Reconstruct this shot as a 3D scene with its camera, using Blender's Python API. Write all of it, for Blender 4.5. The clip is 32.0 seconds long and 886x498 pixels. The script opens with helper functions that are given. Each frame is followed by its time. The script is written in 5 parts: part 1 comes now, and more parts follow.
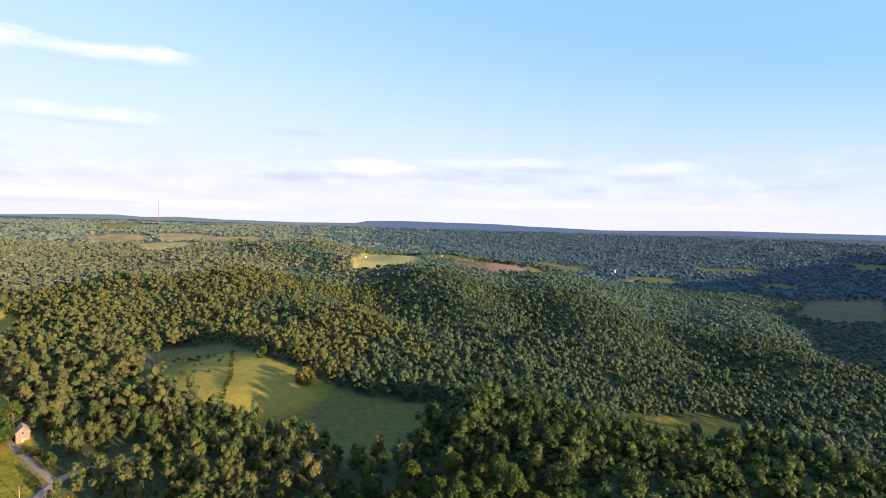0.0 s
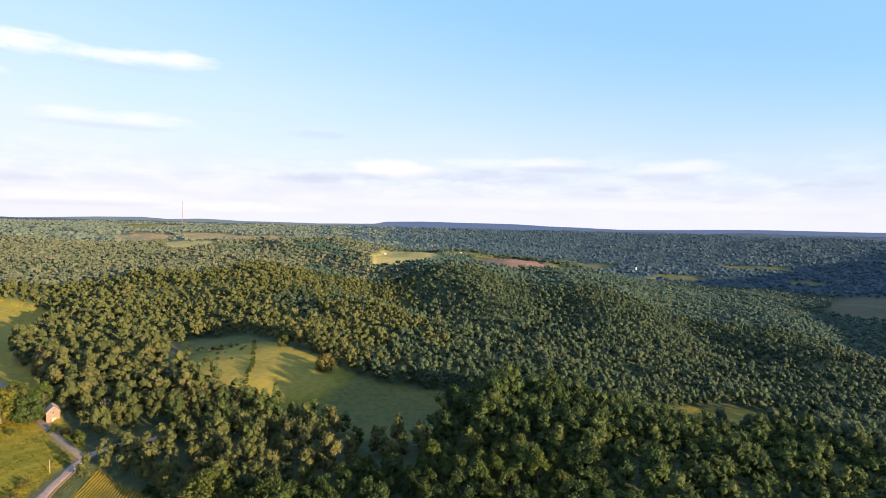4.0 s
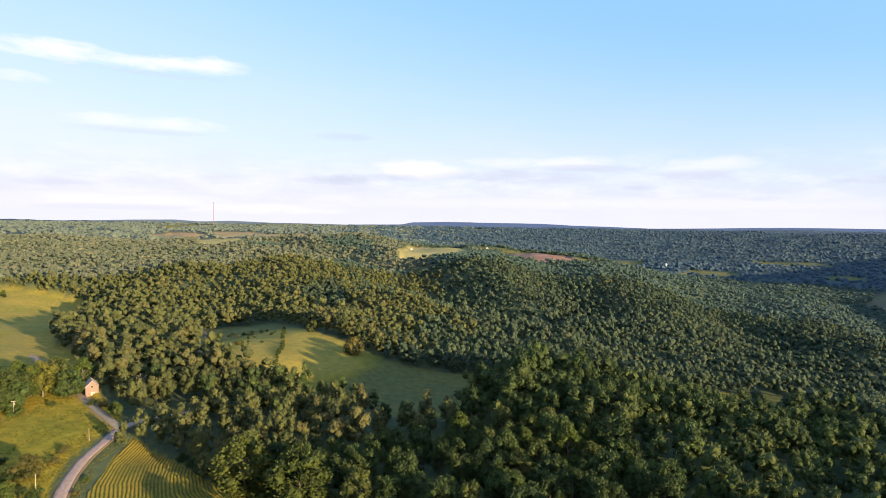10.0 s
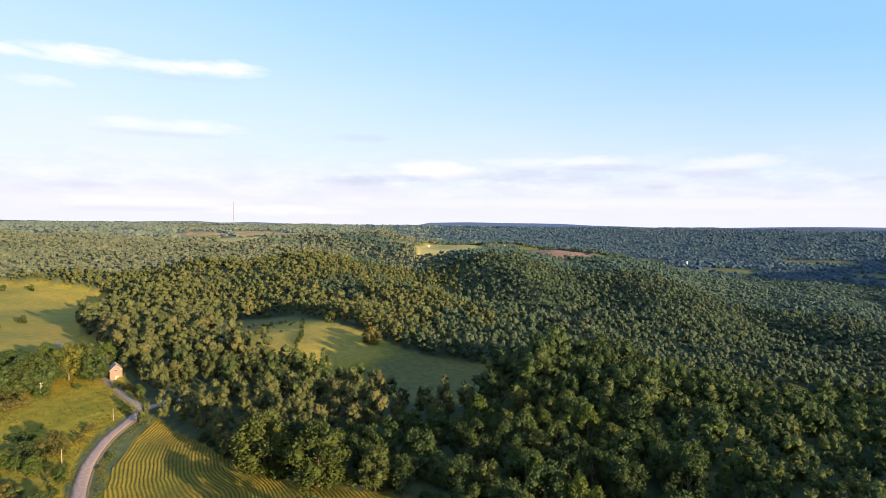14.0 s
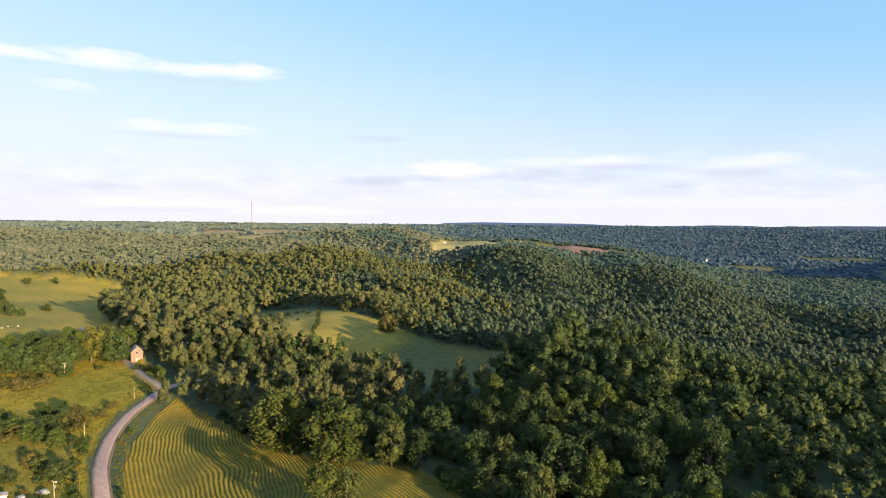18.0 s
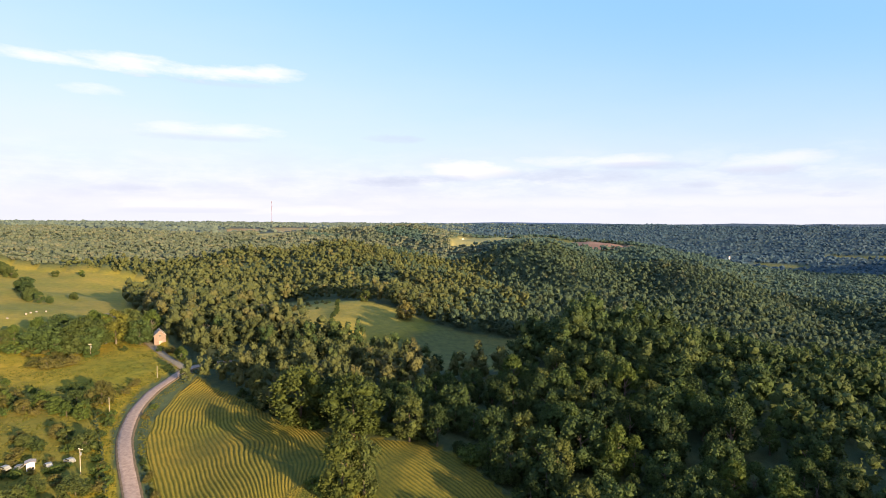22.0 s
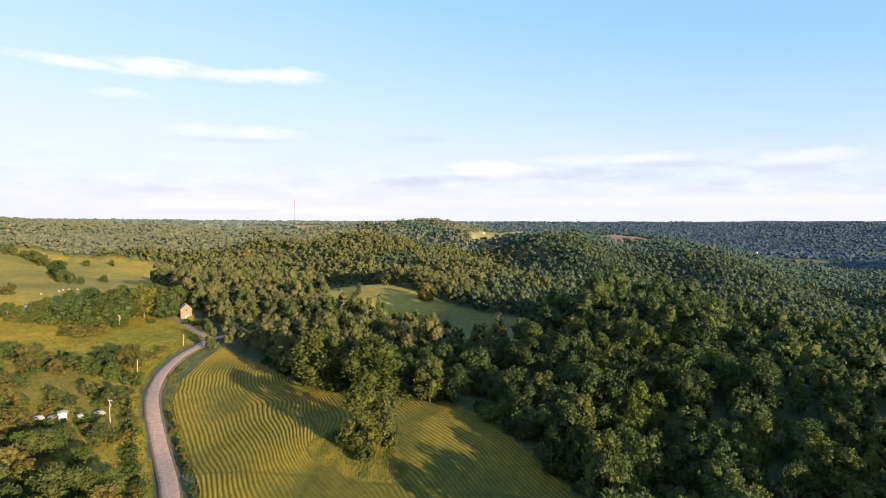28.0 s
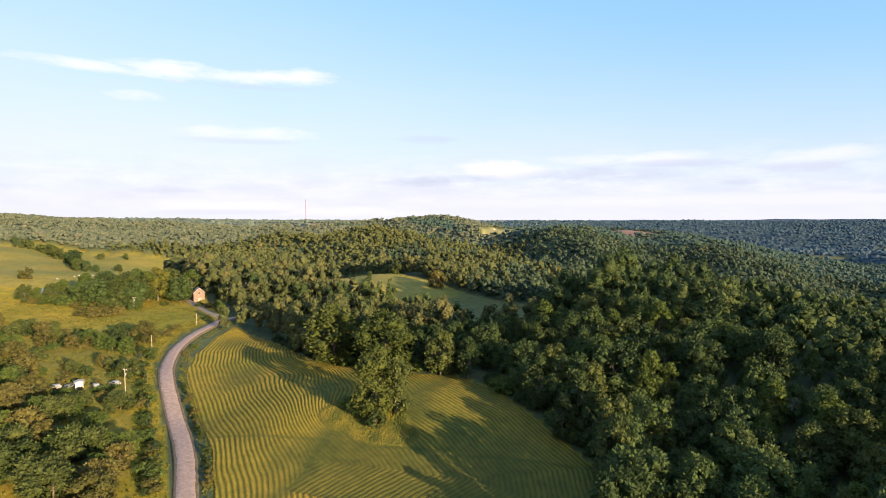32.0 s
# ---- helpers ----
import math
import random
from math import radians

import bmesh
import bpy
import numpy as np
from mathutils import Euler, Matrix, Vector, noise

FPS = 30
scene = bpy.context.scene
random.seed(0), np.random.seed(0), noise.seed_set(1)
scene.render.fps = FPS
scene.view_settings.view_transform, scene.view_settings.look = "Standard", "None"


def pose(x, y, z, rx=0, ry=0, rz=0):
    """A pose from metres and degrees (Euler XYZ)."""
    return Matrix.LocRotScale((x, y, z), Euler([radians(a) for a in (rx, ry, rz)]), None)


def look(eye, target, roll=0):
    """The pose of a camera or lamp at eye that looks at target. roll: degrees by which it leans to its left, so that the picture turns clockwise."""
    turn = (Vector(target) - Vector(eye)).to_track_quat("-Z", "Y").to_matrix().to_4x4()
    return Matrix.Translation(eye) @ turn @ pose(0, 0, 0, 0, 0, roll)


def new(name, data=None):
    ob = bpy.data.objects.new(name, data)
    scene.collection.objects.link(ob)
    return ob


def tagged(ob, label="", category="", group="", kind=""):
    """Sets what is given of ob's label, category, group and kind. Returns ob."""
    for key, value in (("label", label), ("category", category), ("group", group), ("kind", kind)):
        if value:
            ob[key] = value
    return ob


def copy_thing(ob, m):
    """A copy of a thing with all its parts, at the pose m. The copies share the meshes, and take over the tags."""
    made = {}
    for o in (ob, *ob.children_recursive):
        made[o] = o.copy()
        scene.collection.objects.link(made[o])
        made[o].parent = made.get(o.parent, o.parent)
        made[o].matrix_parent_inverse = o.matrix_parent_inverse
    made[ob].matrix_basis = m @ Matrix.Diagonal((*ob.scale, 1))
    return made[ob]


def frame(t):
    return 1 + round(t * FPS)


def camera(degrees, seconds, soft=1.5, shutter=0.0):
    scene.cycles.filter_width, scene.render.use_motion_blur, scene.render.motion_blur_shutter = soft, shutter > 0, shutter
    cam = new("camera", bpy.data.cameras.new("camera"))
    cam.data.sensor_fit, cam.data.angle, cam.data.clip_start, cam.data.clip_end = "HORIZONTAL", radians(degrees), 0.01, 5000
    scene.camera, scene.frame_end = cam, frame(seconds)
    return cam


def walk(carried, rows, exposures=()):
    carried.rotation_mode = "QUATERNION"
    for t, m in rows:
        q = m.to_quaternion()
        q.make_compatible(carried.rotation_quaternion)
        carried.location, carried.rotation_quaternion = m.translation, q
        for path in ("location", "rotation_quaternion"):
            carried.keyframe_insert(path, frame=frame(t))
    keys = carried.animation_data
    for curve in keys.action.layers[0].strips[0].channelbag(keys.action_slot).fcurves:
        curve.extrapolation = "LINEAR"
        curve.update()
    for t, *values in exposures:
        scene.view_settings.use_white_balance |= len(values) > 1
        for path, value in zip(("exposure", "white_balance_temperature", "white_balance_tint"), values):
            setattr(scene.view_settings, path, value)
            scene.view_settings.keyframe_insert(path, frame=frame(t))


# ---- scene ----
# The camera sinks straight down and turns slowly to the left: seconds, x, y, z, yaw, pitch, roll.
PATH = [
    (0, 0.07, 0.25, 134.30, 0.000, -3.150, 1.497),
    (1, 0.14, 0.09, 131.90, 0.478, -3.156, 1.417),
    (2, 0.17, -0.03, 129.57, 1.040, -3.164, 1.331),
    (3, 0.18, -0.11, 127.14, 1.558, -3.160, 1.251),
    (6, 0.11, -0.22, 120.67, 2.869, -3.160, 0.997),
    (7, 0.07, -0.21, 118.49, 3.347, -3.168, 0.912),
    (8, 0.02, -0.20, 116.21, 3.807, -3.170, 0.824),
    (9, -0.03, -0.17, 114.30, 4.271, -3.186, 0.747),
    (10, -0.07, -0.15, 112.22, 4.762, -3.170, 0.690),
    (11, -0.11, -0.11, 110.14, 5.215, -3.168, 0.630),
    (12, -0.14, -0.08, 108.03, 5.690, -3.161, 0.571),
    (13, -0.16, -0.06, 106.05, 6.184, -3.162, 0.513),
    (14, -0.17, -0.04, 104.06, 6.601, -3.150, 0.464),
    (17, -0.12, -0.03, 97.08, 7.851, -3.152, 0.339),
    (18, -0.08, -0.06, 94.84, 8.283, -3.152, 0.306),
    (19, -0.02, -0.10, 92.58, 8.752, -3.149, 0.253),
    (20, 0.05, -0.15, 90.45, 9.239, -3.166, 0.211),
    (21, 0.12, -0.23, 88.27, 9.733, -3.160, 0.176),
    (22, 0.21, -0.32, 85.98, 10.204, -3.156, 0.141),
    (23, 0.30, -0.44, 83.81, 10.655, -3.151, 0.107),
    (24, 0.40, -0.57, 81.32, 11.063, -3.155, 0.069),
    (25, 0.50, -0.72, 78.94, 11.447, -3.164, 0.040),
    (28, 0.78, -1.30, 71.74, 12.448, -3.169, -0.062),
    (29, 0.85, -1.54, 69.26, 12.754, -3.183, -0.089),
    (30, 0.90, -1.79, 66.87, 13.117, -3.158, -0.136),
    (31, 0.93, -2.05, 64.37, 13.298, -3.160, -0.160),
    (32, 0.93, -2.34, 62.05, 13.525, -3.158, -0.209),
]


def aim(x, y, z, yaw, pitch, roll):
    a, b = radians(yaw), radians(pitch)
    way = Vector((-math.sin(a) * math.cos(b), math.cos(a) * math.cos(b), math.sin(b)))
    eye = Vector((x, y, z))
    return look(eye, eye + way * 100, roll)


cam = camera(78.5, 32.0, soft=0.9)
walk(cam, [(row[0], aim(*row[1:])) for row in PATH], [(0, 1.6), (32, 1.6)])


# ---- daylight: low evening sun behind the camera's right shoulder ----
SUN_ELEVATION = 9.2
SUN_WAY = Vector((0.82, -0.57, 0.0)).normalized()

world = bpy.data.worlds.new("sky")
scene.world = world
world.use_nodes = True


def sky_nodes():
    tree = world.node_tree
    tree.nodes.clear()
    N, L = tree.nodes.new, tree.links.new

    def math_node(op, a, b=None, c=None, clamp=False):
        n = N("ShaderNodeMath")
        n.operation, n.use_clamp = op, clamp
        for slot, v in zip(n.inputs, (a, b, c)):
            if v is None:
                continue
            if hasattr(v, "is_output"):
                L(v, slot)
            else:
                slot.default_value = v
        return n.outputs[0]

    sky = N("ShaderNodeTexSky")
    sky.sky_type, sky.sun_disc = "NISHITA", False
    sky.sun_elevation = radians(SUN_ELEVATION)
    sky.sun_rotation = math.atan2(SUN_WAY.x, SUN_WAY.y)
    sky.altitude, sky.air_density, sky.dust_density, sky.ozone_density = 300, 1.4, 0.1, 2.0
    coord = N("ShaderNodeTexCoord")
    split = N("ShaderNodeSeparateXYZ")
    L(coord.outputs["Generated"], split.inputs[0])
    x, y, z = split.outputs
    elev = math_node("ARCSINE", z)
    azim = math_node("ARCTAN2", x, y)
    # streaky cloud texture in azimuth and elevation
    flat = N("ShaderNodeCombineXYZ")
    L(azim, flat.inputs[0])
    L(math_node("MULTIPLY", elev, 3.6), flat.inputs[1])
    veil = N("ShaderNodeTexNoise")
    veil.inputs["Scale"].default_value, veil.inputs["Detail"].default_value, veil.inputs["Roughness"].default_value = 3.2, 7, 0.55
    L(flat.outputs[0], veil.inputs["Vector"])
    fine = N("ShaderNodeTexNoise")
    fine.inputs["Scale"].default_value, fine.inputs["Detail"].default_value, fine.inputs["Roughness"].default_value = 9, 8, 0.62
    L(flat.outputs[0], fine.inputs["Vector"])
    # a white veil that thickens towards the horizon
    low = math_node("SUBTRACT", 1.0, math_node("DIVIDE", elev, math_node("SUBTRACT", 0.40, math_node("MULTIPLY", azim, 0.22))), clamp=True)
    low = math_node("POWER", low, 1.7)
    hazy = math_node("MULTIPLY", low, math_node("ADD", 0.75, math_node("MULTIPLY", veil.outputs[0], 0.6)), clamp=True)
    # single clouds: azimuth and elevation of the middle, half length, half height, tilt, density
    clouds = [(-0.82, 0.232, 0.09, 0.010, 0.0, 0.7), (-0.60, 0.240, 0.19, 0.017, 0.0, 0.85), (-0.48, 0.243, 0.07, 0.014, -0.05, 0.7), (-0.70, 0.241, 0.07, 0.012, 0.0, 0.7), (-0.74, 0.194, 0.05, 0.009, 0.0, 0.5),
              (-0.58, 0.148, 0.12, 0.014, 0.0, 0.55), (-0.12, 0.090, 0.10, 0.018, 0.0, 0.95), (0.10, 0.103, 0.17, 0.012, 0.0, 0.55), (0.36, 0.092, 0.10, 0.018, 0.0, 0.55),
              (-0.62, 0.024, 0.16, 0.014, 0.0, 0.6), (-0.40, 0.014, 0.14, 0.010, 0.0, 0.6), (0.20, 0.030, 0.50, 0.012, 0.0, 0.4)]
    shades = [(-0.24, 0.070, 0.12, 0.011, 0.03, 0.85), (0.03, 0.077, 0.17, 0.016, 0.0, 0.6), (0.17, 0.092, 0.15, 0.008, 0.0, 0.55), (0.36, 0.079, 0.10, 0.010, 0.0, 0.65), (0.444, 0.039, 0.035, 0.006, 0.0, 0.6),
              (0.58, 0.064, 0.06, 0.007, 0.0, 0.6), (-0.266, 0.144, 0.065, 0.009, 0.0, 0.55), (-0.70, 0.048, 0.06, 0.008, 0.0, 0.45), (0.265, 0.058, 0.045, 0.006, 0.0, 0.5),
              (-0.58, 0.134, 0.10, 0.007, 0.0, 0.4), (-0.56, 0.224, 0.13, 0.006, 0.0, 0.4), (-0.62, 0.014, 0.12, 0.006, 0.0, 0.4)]

    def cover_of(group):
        body = None
        for ca, ce, la, le, tilt, dense in group:
            da = math_node("SUBTRACT", azim, ca)
            de = math_node("SUBTRACT", math_node("SUBTRACT", elev, ce), math_node("MULTIPLY", da, tilt))
            ra, re = math_node("DIVIDE", da, la), math_node("DIVIDE", de, le)
            d2 = math_node("ADD", math_node("MULTIPLY", ra, ra), math_node("MULTIPLY", re, re))
            near = math_node("SUBTRACT", 1.0, d2)
            puff = math_node("ADD", near, math_node("MULTIPLY", math_node("SUBTRACT", fine.outputs[0], 0.5), 4.6))
            puff = math_node("MULTIPLY", math_node("MULTIPLY", puff, 0.75, clamp=True), dense)
            body = puff if body is None else math_node("MAXIMUM", body, puff)
        return body

    body, dusk = cover_of(clouds), cover_of(shades)
    # mottled thin cloud low over the hills
    low_band = math_node("SUBTRACT", 1.0, math_node("DIVIDE", math_node("ABSOLUTE", math_node("SUBTRACT", elev, 0.06)), 0.075), clamp=True)
    mottle = math_node("MULTIPLY", math_node("SUBTRACT", fine.outputs[0], 0.48), 4.0, clamp=True)
    dusk = math_node("MAXIMUM", dusk, math_node("MULTIPLY", math_node("MULTIPLY", low_band, mottle), 0.4))
    bright = math_node("MULTIPLY", math_node("SUBTRACT", 0.5, fine.outputs[0]), 4.0, clamp=True)
    body = math_node("MAXIMUM", body, math_node("MULTIPLY", math_node("MULTIPLY", low_band, bright), 0.5))
    veiled = N("ShaderNodeMix")
    veiled.data_type = "RGBA"
    L(hazy, veiled.inputs["Factor"])
    clear = N("ShaderNodeMix")
    clear.data_type = "RGBA"
    clear.inputs["Factor"].default_value = 0.62
    L(sky.outputs[0], clear.inputs["A"])
    clear.inputs["B"].default_value = SKY_BLUE
    # the blue deepens towards the zenith
    deep = N("ShaderNodeMix")
    deep.data_type = "RGBA"
    L(math_node("MULTIPLY", math_node("SUBTRACT", elev, 0.42), 1.25, clamp=True), deep.inputs["Factor"])
    L(clear.outputs["Result"], deep.inputs["A"])
    deep.inputs["B"].default_value = SKY_ZENITH
    L(deep.outputs["Result"], veiled.inputs["A"])
    veiled.inputs["B"].default_value = SKY_VEIL
    cloudy = N("ShaderNodeMix")
    cloudy.data_type = "RGBA"
    L(body, cloudy.inputs["Factor"])
    L(veiled.outputs["Result"], cloudy.inputs["A"])
    cloudy.inputs["B"].default_value = CLOUD_LIGHT
    shaded = N("ShaderNodeMix")
    shaded.data_type = "RGBA"
    L(dusk, shaded.inputs["Factor"])
    L(cloudy.outputs["Result"], shaded.inputs["A"])
    shaded.inputs["B"].default_value = CLOUD_DARK
    # the last hills, painted into the sky in haze colours: height of the skyline in tenths of a degree below level, by
    # azimuth
    skyline = N("ShaderNodeValToRGB")
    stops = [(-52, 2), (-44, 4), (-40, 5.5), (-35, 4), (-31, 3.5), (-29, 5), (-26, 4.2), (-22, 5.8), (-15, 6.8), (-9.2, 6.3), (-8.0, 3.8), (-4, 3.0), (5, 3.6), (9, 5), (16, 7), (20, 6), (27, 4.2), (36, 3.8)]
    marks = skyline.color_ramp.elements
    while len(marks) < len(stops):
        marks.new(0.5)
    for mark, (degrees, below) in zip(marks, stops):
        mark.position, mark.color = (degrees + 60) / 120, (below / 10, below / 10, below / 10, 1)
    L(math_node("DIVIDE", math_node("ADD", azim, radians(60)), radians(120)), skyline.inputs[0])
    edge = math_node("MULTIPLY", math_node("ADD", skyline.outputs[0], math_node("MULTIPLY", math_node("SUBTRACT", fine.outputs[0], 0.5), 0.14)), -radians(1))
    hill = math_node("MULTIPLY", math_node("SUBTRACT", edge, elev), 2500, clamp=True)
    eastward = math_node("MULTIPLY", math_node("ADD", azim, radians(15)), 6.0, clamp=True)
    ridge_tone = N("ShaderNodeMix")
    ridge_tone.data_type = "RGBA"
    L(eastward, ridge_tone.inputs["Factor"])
    ridge_tone.inputs["A"].default_value, ridge_tone.inputs["B"].default_value = HAZE_HILL_WEST, HAZE_HILL_EAST
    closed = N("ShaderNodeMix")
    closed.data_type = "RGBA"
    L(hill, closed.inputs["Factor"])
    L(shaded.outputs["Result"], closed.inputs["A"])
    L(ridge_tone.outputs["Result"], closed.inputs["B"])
    back = N("ShaderNodeBackground")
    back.inputs["Strength"].default_value = SKY_STRENGTH
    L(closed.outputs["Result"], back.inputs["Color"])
    L(back.outputs[0], N("ShaderNodeOutputWorld").inputs[0])


SKY_STRENGTH = 0.0775
SKY_VEIL = (3.98, 3.96, 4.42, 1)
SKY_BLUE, SKY_ZENITH = (1.62, 3.30, 5.6, 1), (1.2, 2.6, 5.2, 1)
CLOUD_LIGHT, CLOUD_DARK = (5.0, 4.75, 5.0, 1), (2.9, 3.05, 3.8, 1)
HAZE_HILL_WEST, HAZE_HILL_EAST = (1.0, 1.18, 1.35, 1), (0.62, 0.85, 1.5, 1)
sky_nodes()

sun_data = bpy.data.lights.new("sun", "SUN")
sun_data.energy, sun_data.angle, sun_data.color = 5.0, radians(0.6), (1.0, 0.74, 0.42)
sun = new("sun", sun_data)
sun.matrix_world = look(SUN_WAY * 300 + Vector((0, 0, 300 * math.tan(radians(SUN_ELEVATION)))), (0, 0, 0))

# ---- lie of the land: heights fitted to the camera's view, joined by a smooth surface ----
# by the fields, with an unseen rise added at (115, 92) for its shade: x, y, z
SPOT_NEAR = [(-115, 133, 0), (-166, 190, 8), (-177, 245, 12), (-226, 290, 15), (-75, 155, 4.5), (-164, 149, 7), (-373, 332, 22),
             (-341, 277, 28), (-250, 238, 14), (-92, 345, 6), (-140, 350, 13.5), (-62, 372, 3), (-35, 345, -1), (-20, 395, 0), (-55, 430, 0), (-8, 318, 4), (-160, 455, 15),
             (-101, 394, 10.5), (-150, 405, 15), (8, 275, 15), (-48, 256, 3), (-135, 275, 4), (-150, 318, 8), (-233, 433, 4), (145, 345, -12), (205, 372, -18), (250, 400, -20), (177, 285, 2), (230, 300, -2), (33, 175, 2), (45, 235, 16), (32, 300, 18),
             (2, 157, -1), (-60, 100, -5), (300, 200, -8), (36, 150, -6), (-350, 100, 16), (115, 92, 4), (75, 292, 13)]
# further off: degrees east of north, distance, z
SPOT_WEST = [(-49, 600, 24), (-49, 720, 8), (-52, 1000, 30), (-52, 1500, 66), (-45, 800, 2), (-45, 1300, 28), (-45, 2300, 46), (-41, 796, -7), (-38, 1000, 8),
             (-38, 1500, 28), (-38, 2300, 45), (-33, 650, -4), (-33, 900, 12), (-33, 1300, 26), (-33, 1850, 36), (-33, 2700, 44), (-27, 690, -6),
             (-27.6, 830, 20), (-27, 1150, 24), (-27, 1500, 31), (-27, 1900, 36), (-27, 2300, 36), (-27, 3000, 40), (-27, 4200, 43)]
SPOT_HILL = [(-20, 560, 2), (-20, 750, 6), (-20, 1000, 22), (-20, 1450, 57), (-20, 2000, 36), (-20, 2600, 35), (-14, 560, 0), (-14, 800, 4), (-14, 1100, 26),
             (-14, 1500, 62), (-14, 2000, 36), (-8, 600, -8), (-8, 800, 0), (-8, 1000, 28), (-8, 1143, 33), (-8, 1431, 35), (-8, 1560, 32), (-8, 1800, 12), (-3, 620, -12),
             (-3, 850, 2), (-3, 980, 25), (-3, 1100, 33), (-3, 1300, 34), (-3, 1500, 31), (-3, 1700, 8)]
SPOT_SPUR = [(1, 650, -10), (1, 880, 10), (1, 1000, 27), (1, 1150, 31), (1, 1406, 31), (1, 1800, -12), (5, 800, -5), (5, 990, 21), (5, 1100, 25), (5, 1390, 28), (9, 600, 2), (9, 900, 2),
             (9, 1000, 13), (9, 1150, 20), (9, 1278, 22), (9, 1500, 4), (14, 620, -13), (14, 850, -12), (14, 1050, 2), (14, 1220, 10), (14, 1600, -42), (20, 650, -26),
             (20, 850, -26), (20, 1050, -19), (20, 1250, -22), (20, 1600, -58)]
SPOT_VALLEY = [(26, 600, -32), (26, 900, -40), (26, 1200, -46), (26, 1500, -60), (32, 500, -28), (32, 800, -48), (32, 1000, -58), (38, 400, -20), (38, 700, -52),
               (38, 1000, -65), (38, 1500, -66), (10, 2300, -62), (17, 2270, -67), (24, 2100, -67), (32, 1800, -67), (38, 2400, -66), (24, 2700, -66), (14, 2800, -58),
               (52, 1500, -60), (50, 800, -50)]
SPOT_FAR = [(38, 3300, -40), (30, 3300, -36), (22, 3400, -32), (14, 3400, -27), (5, 2500, -40), (5, 3300, -8), (-3, 2600, -20), (-3, 3400, 8), (-10, 2500, 12),
            (-10, 3400, 28), (-15, 2800, 30), (38, 4600, 18), (30, 4600, 22), (22, 4600, 23), (14, 4600, 24), (5, 4600, 28), (-3, 4600, 30), (-10, 4600, 34),
            (-18, 4600, 36), (-27, 4800, 42), (-38, 4000, 45), (-48, 3000, 58), (80, 700, -30), (120, 400, 5), (-90, 700, 40)]


def fan(x, y):
    r = np.sqrt(x * x + y * y + 80.0 ** 2)
    return np.stack([np.clip(np.arctan2(x, np.maximum(y, -60.0) + 90.0), -1.5, 1.5), np.log(r)], -1)


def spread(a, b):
    return -np.sqrt(((a[:, None] - b[None]) ** 2).sum(-1) + 0.05 ** 2)


far_spots = SPOT_WEST + SPOT_HILL + SPOT_SPUR + SPOT_VALLEY + SPOT_FAR
spots = np.array(SPOT_NEAR + [(d * math.sin(radians(a)), d * math.cos(radians(a)), z) for a, d, z in far_spots], float)
spot_at = fan(spots[:, 0], spots[:, 1])
count = len(spots)
system = np.ones((count + 1, count + 1))
system[:count, :count] = spread(spot_at, spot_at) + 0.012 * np.eye(count)
system[count, count] = 0
weights = np.linalg.solve(system, np.r_[spots[:, 2], 0])


def waves(x, y, size, seed):
    """Smooth relief of a given size, between about -1 and 1."""
    rng = np.random.default_rng(seed)
    out = 0
    for k in range(7):
        a, p, s = rng.uniform(0, 6.283), rng.uniform(0, 6.283), size * rng.uniform(0.6, 1.7)
        out = out + np.sin((x * math.cos(a) + y * math.sin(a)) * 6.283 / s + p)
    return out / 3.2


def ramp(a, b, v):
    t = np.clip((v - a) / (b - a), 0, 1)
    return t * t * (3 - 2 * t)


def away(line, x, y):
    """Distance from a polyline, and how far along it the nearest place lies."""
    x, y = np.asarray(x, float), np.asarray(y, float)
    best, along, run = np.full(x.shape, 1e9), np.zeros(x.shape), 0.0
    for (ax, ay), (bx, by) in zip(line, line[1:]):
        ux, uy = bx - ax, by - ay
        n = math.hypot(ux, uy)
        s = np.clip(((x - ax) * ux + (y - ay) * uy) / n ** 2, 0, 1)
        d = np.hypot(x - ax - s * ux, y - ay - s * uy)
        closer = d < best
        best, along = np.where(closer, d, best), np.where(closer, run + s * n, along)
        run += n
    return best, along


# spurs (+) and ravines (-) of the wooded hillside: line, height, half width
FOLDS = [([(-388, 912), (-264, 810), (-160, 715), (-78, 636), (-15, 566), (35, 506)], 12, 40),
         ([(-600, 1450), (-492, 1317), (-347, 1148), (-218, 988), (-114, 796), (-41, 679), (42, 606), (94, 551)], -14, 46),
         ([(-331, 650), (-350, 668), (-372, 690), (-395, 740)], -16, 30),
         ([(116, 1100), (114, 972), (128, 775), (122, 588), (138, 483), (140, 425)], -9, 40),
         ([(224, 1157), (220, 894), (209, 696), (210, 547)], 9, 48),
         ([(-22, 1056), (11, 910), (50, 770), (64, 669)], 10, 40),
         ([(655, 1259), (561, 1004), (489, 785), (442, 633), (386, 494)], 10, 60),
         ([(369, 1182), (369, 952), (336, 739), (303, 565)], -9, 42),
         ([(800, 1290), (696, 1000), (611, 761), (548, 592)], -10, 70),
         ([(-180, 1180), (-150, 1040), (-120, 930), (-80, 850)], -9, 38),
         ([(-80, 1120), (-70, 1000), (-40, 900), (-10, 840)], 8, 38),
         ([(-560, 1000), (-520, 900), (-470, 800), (-430, 730)], 9, 42),
         ([(-700, 1150), (-620, 1000), (-560, 880)], -9, 44)]
# an unseen ridge added east of the valley to keep the low sun from it: line, height, half width
SHADE_RIDGE = [([(1190, -20), (1310, 300), (1440, 650), (1800, 900)], 125, 190),
              ([(1800, 820), (2250, 1150), (2800, 1600), (3500, 2300)], 215, 260)]


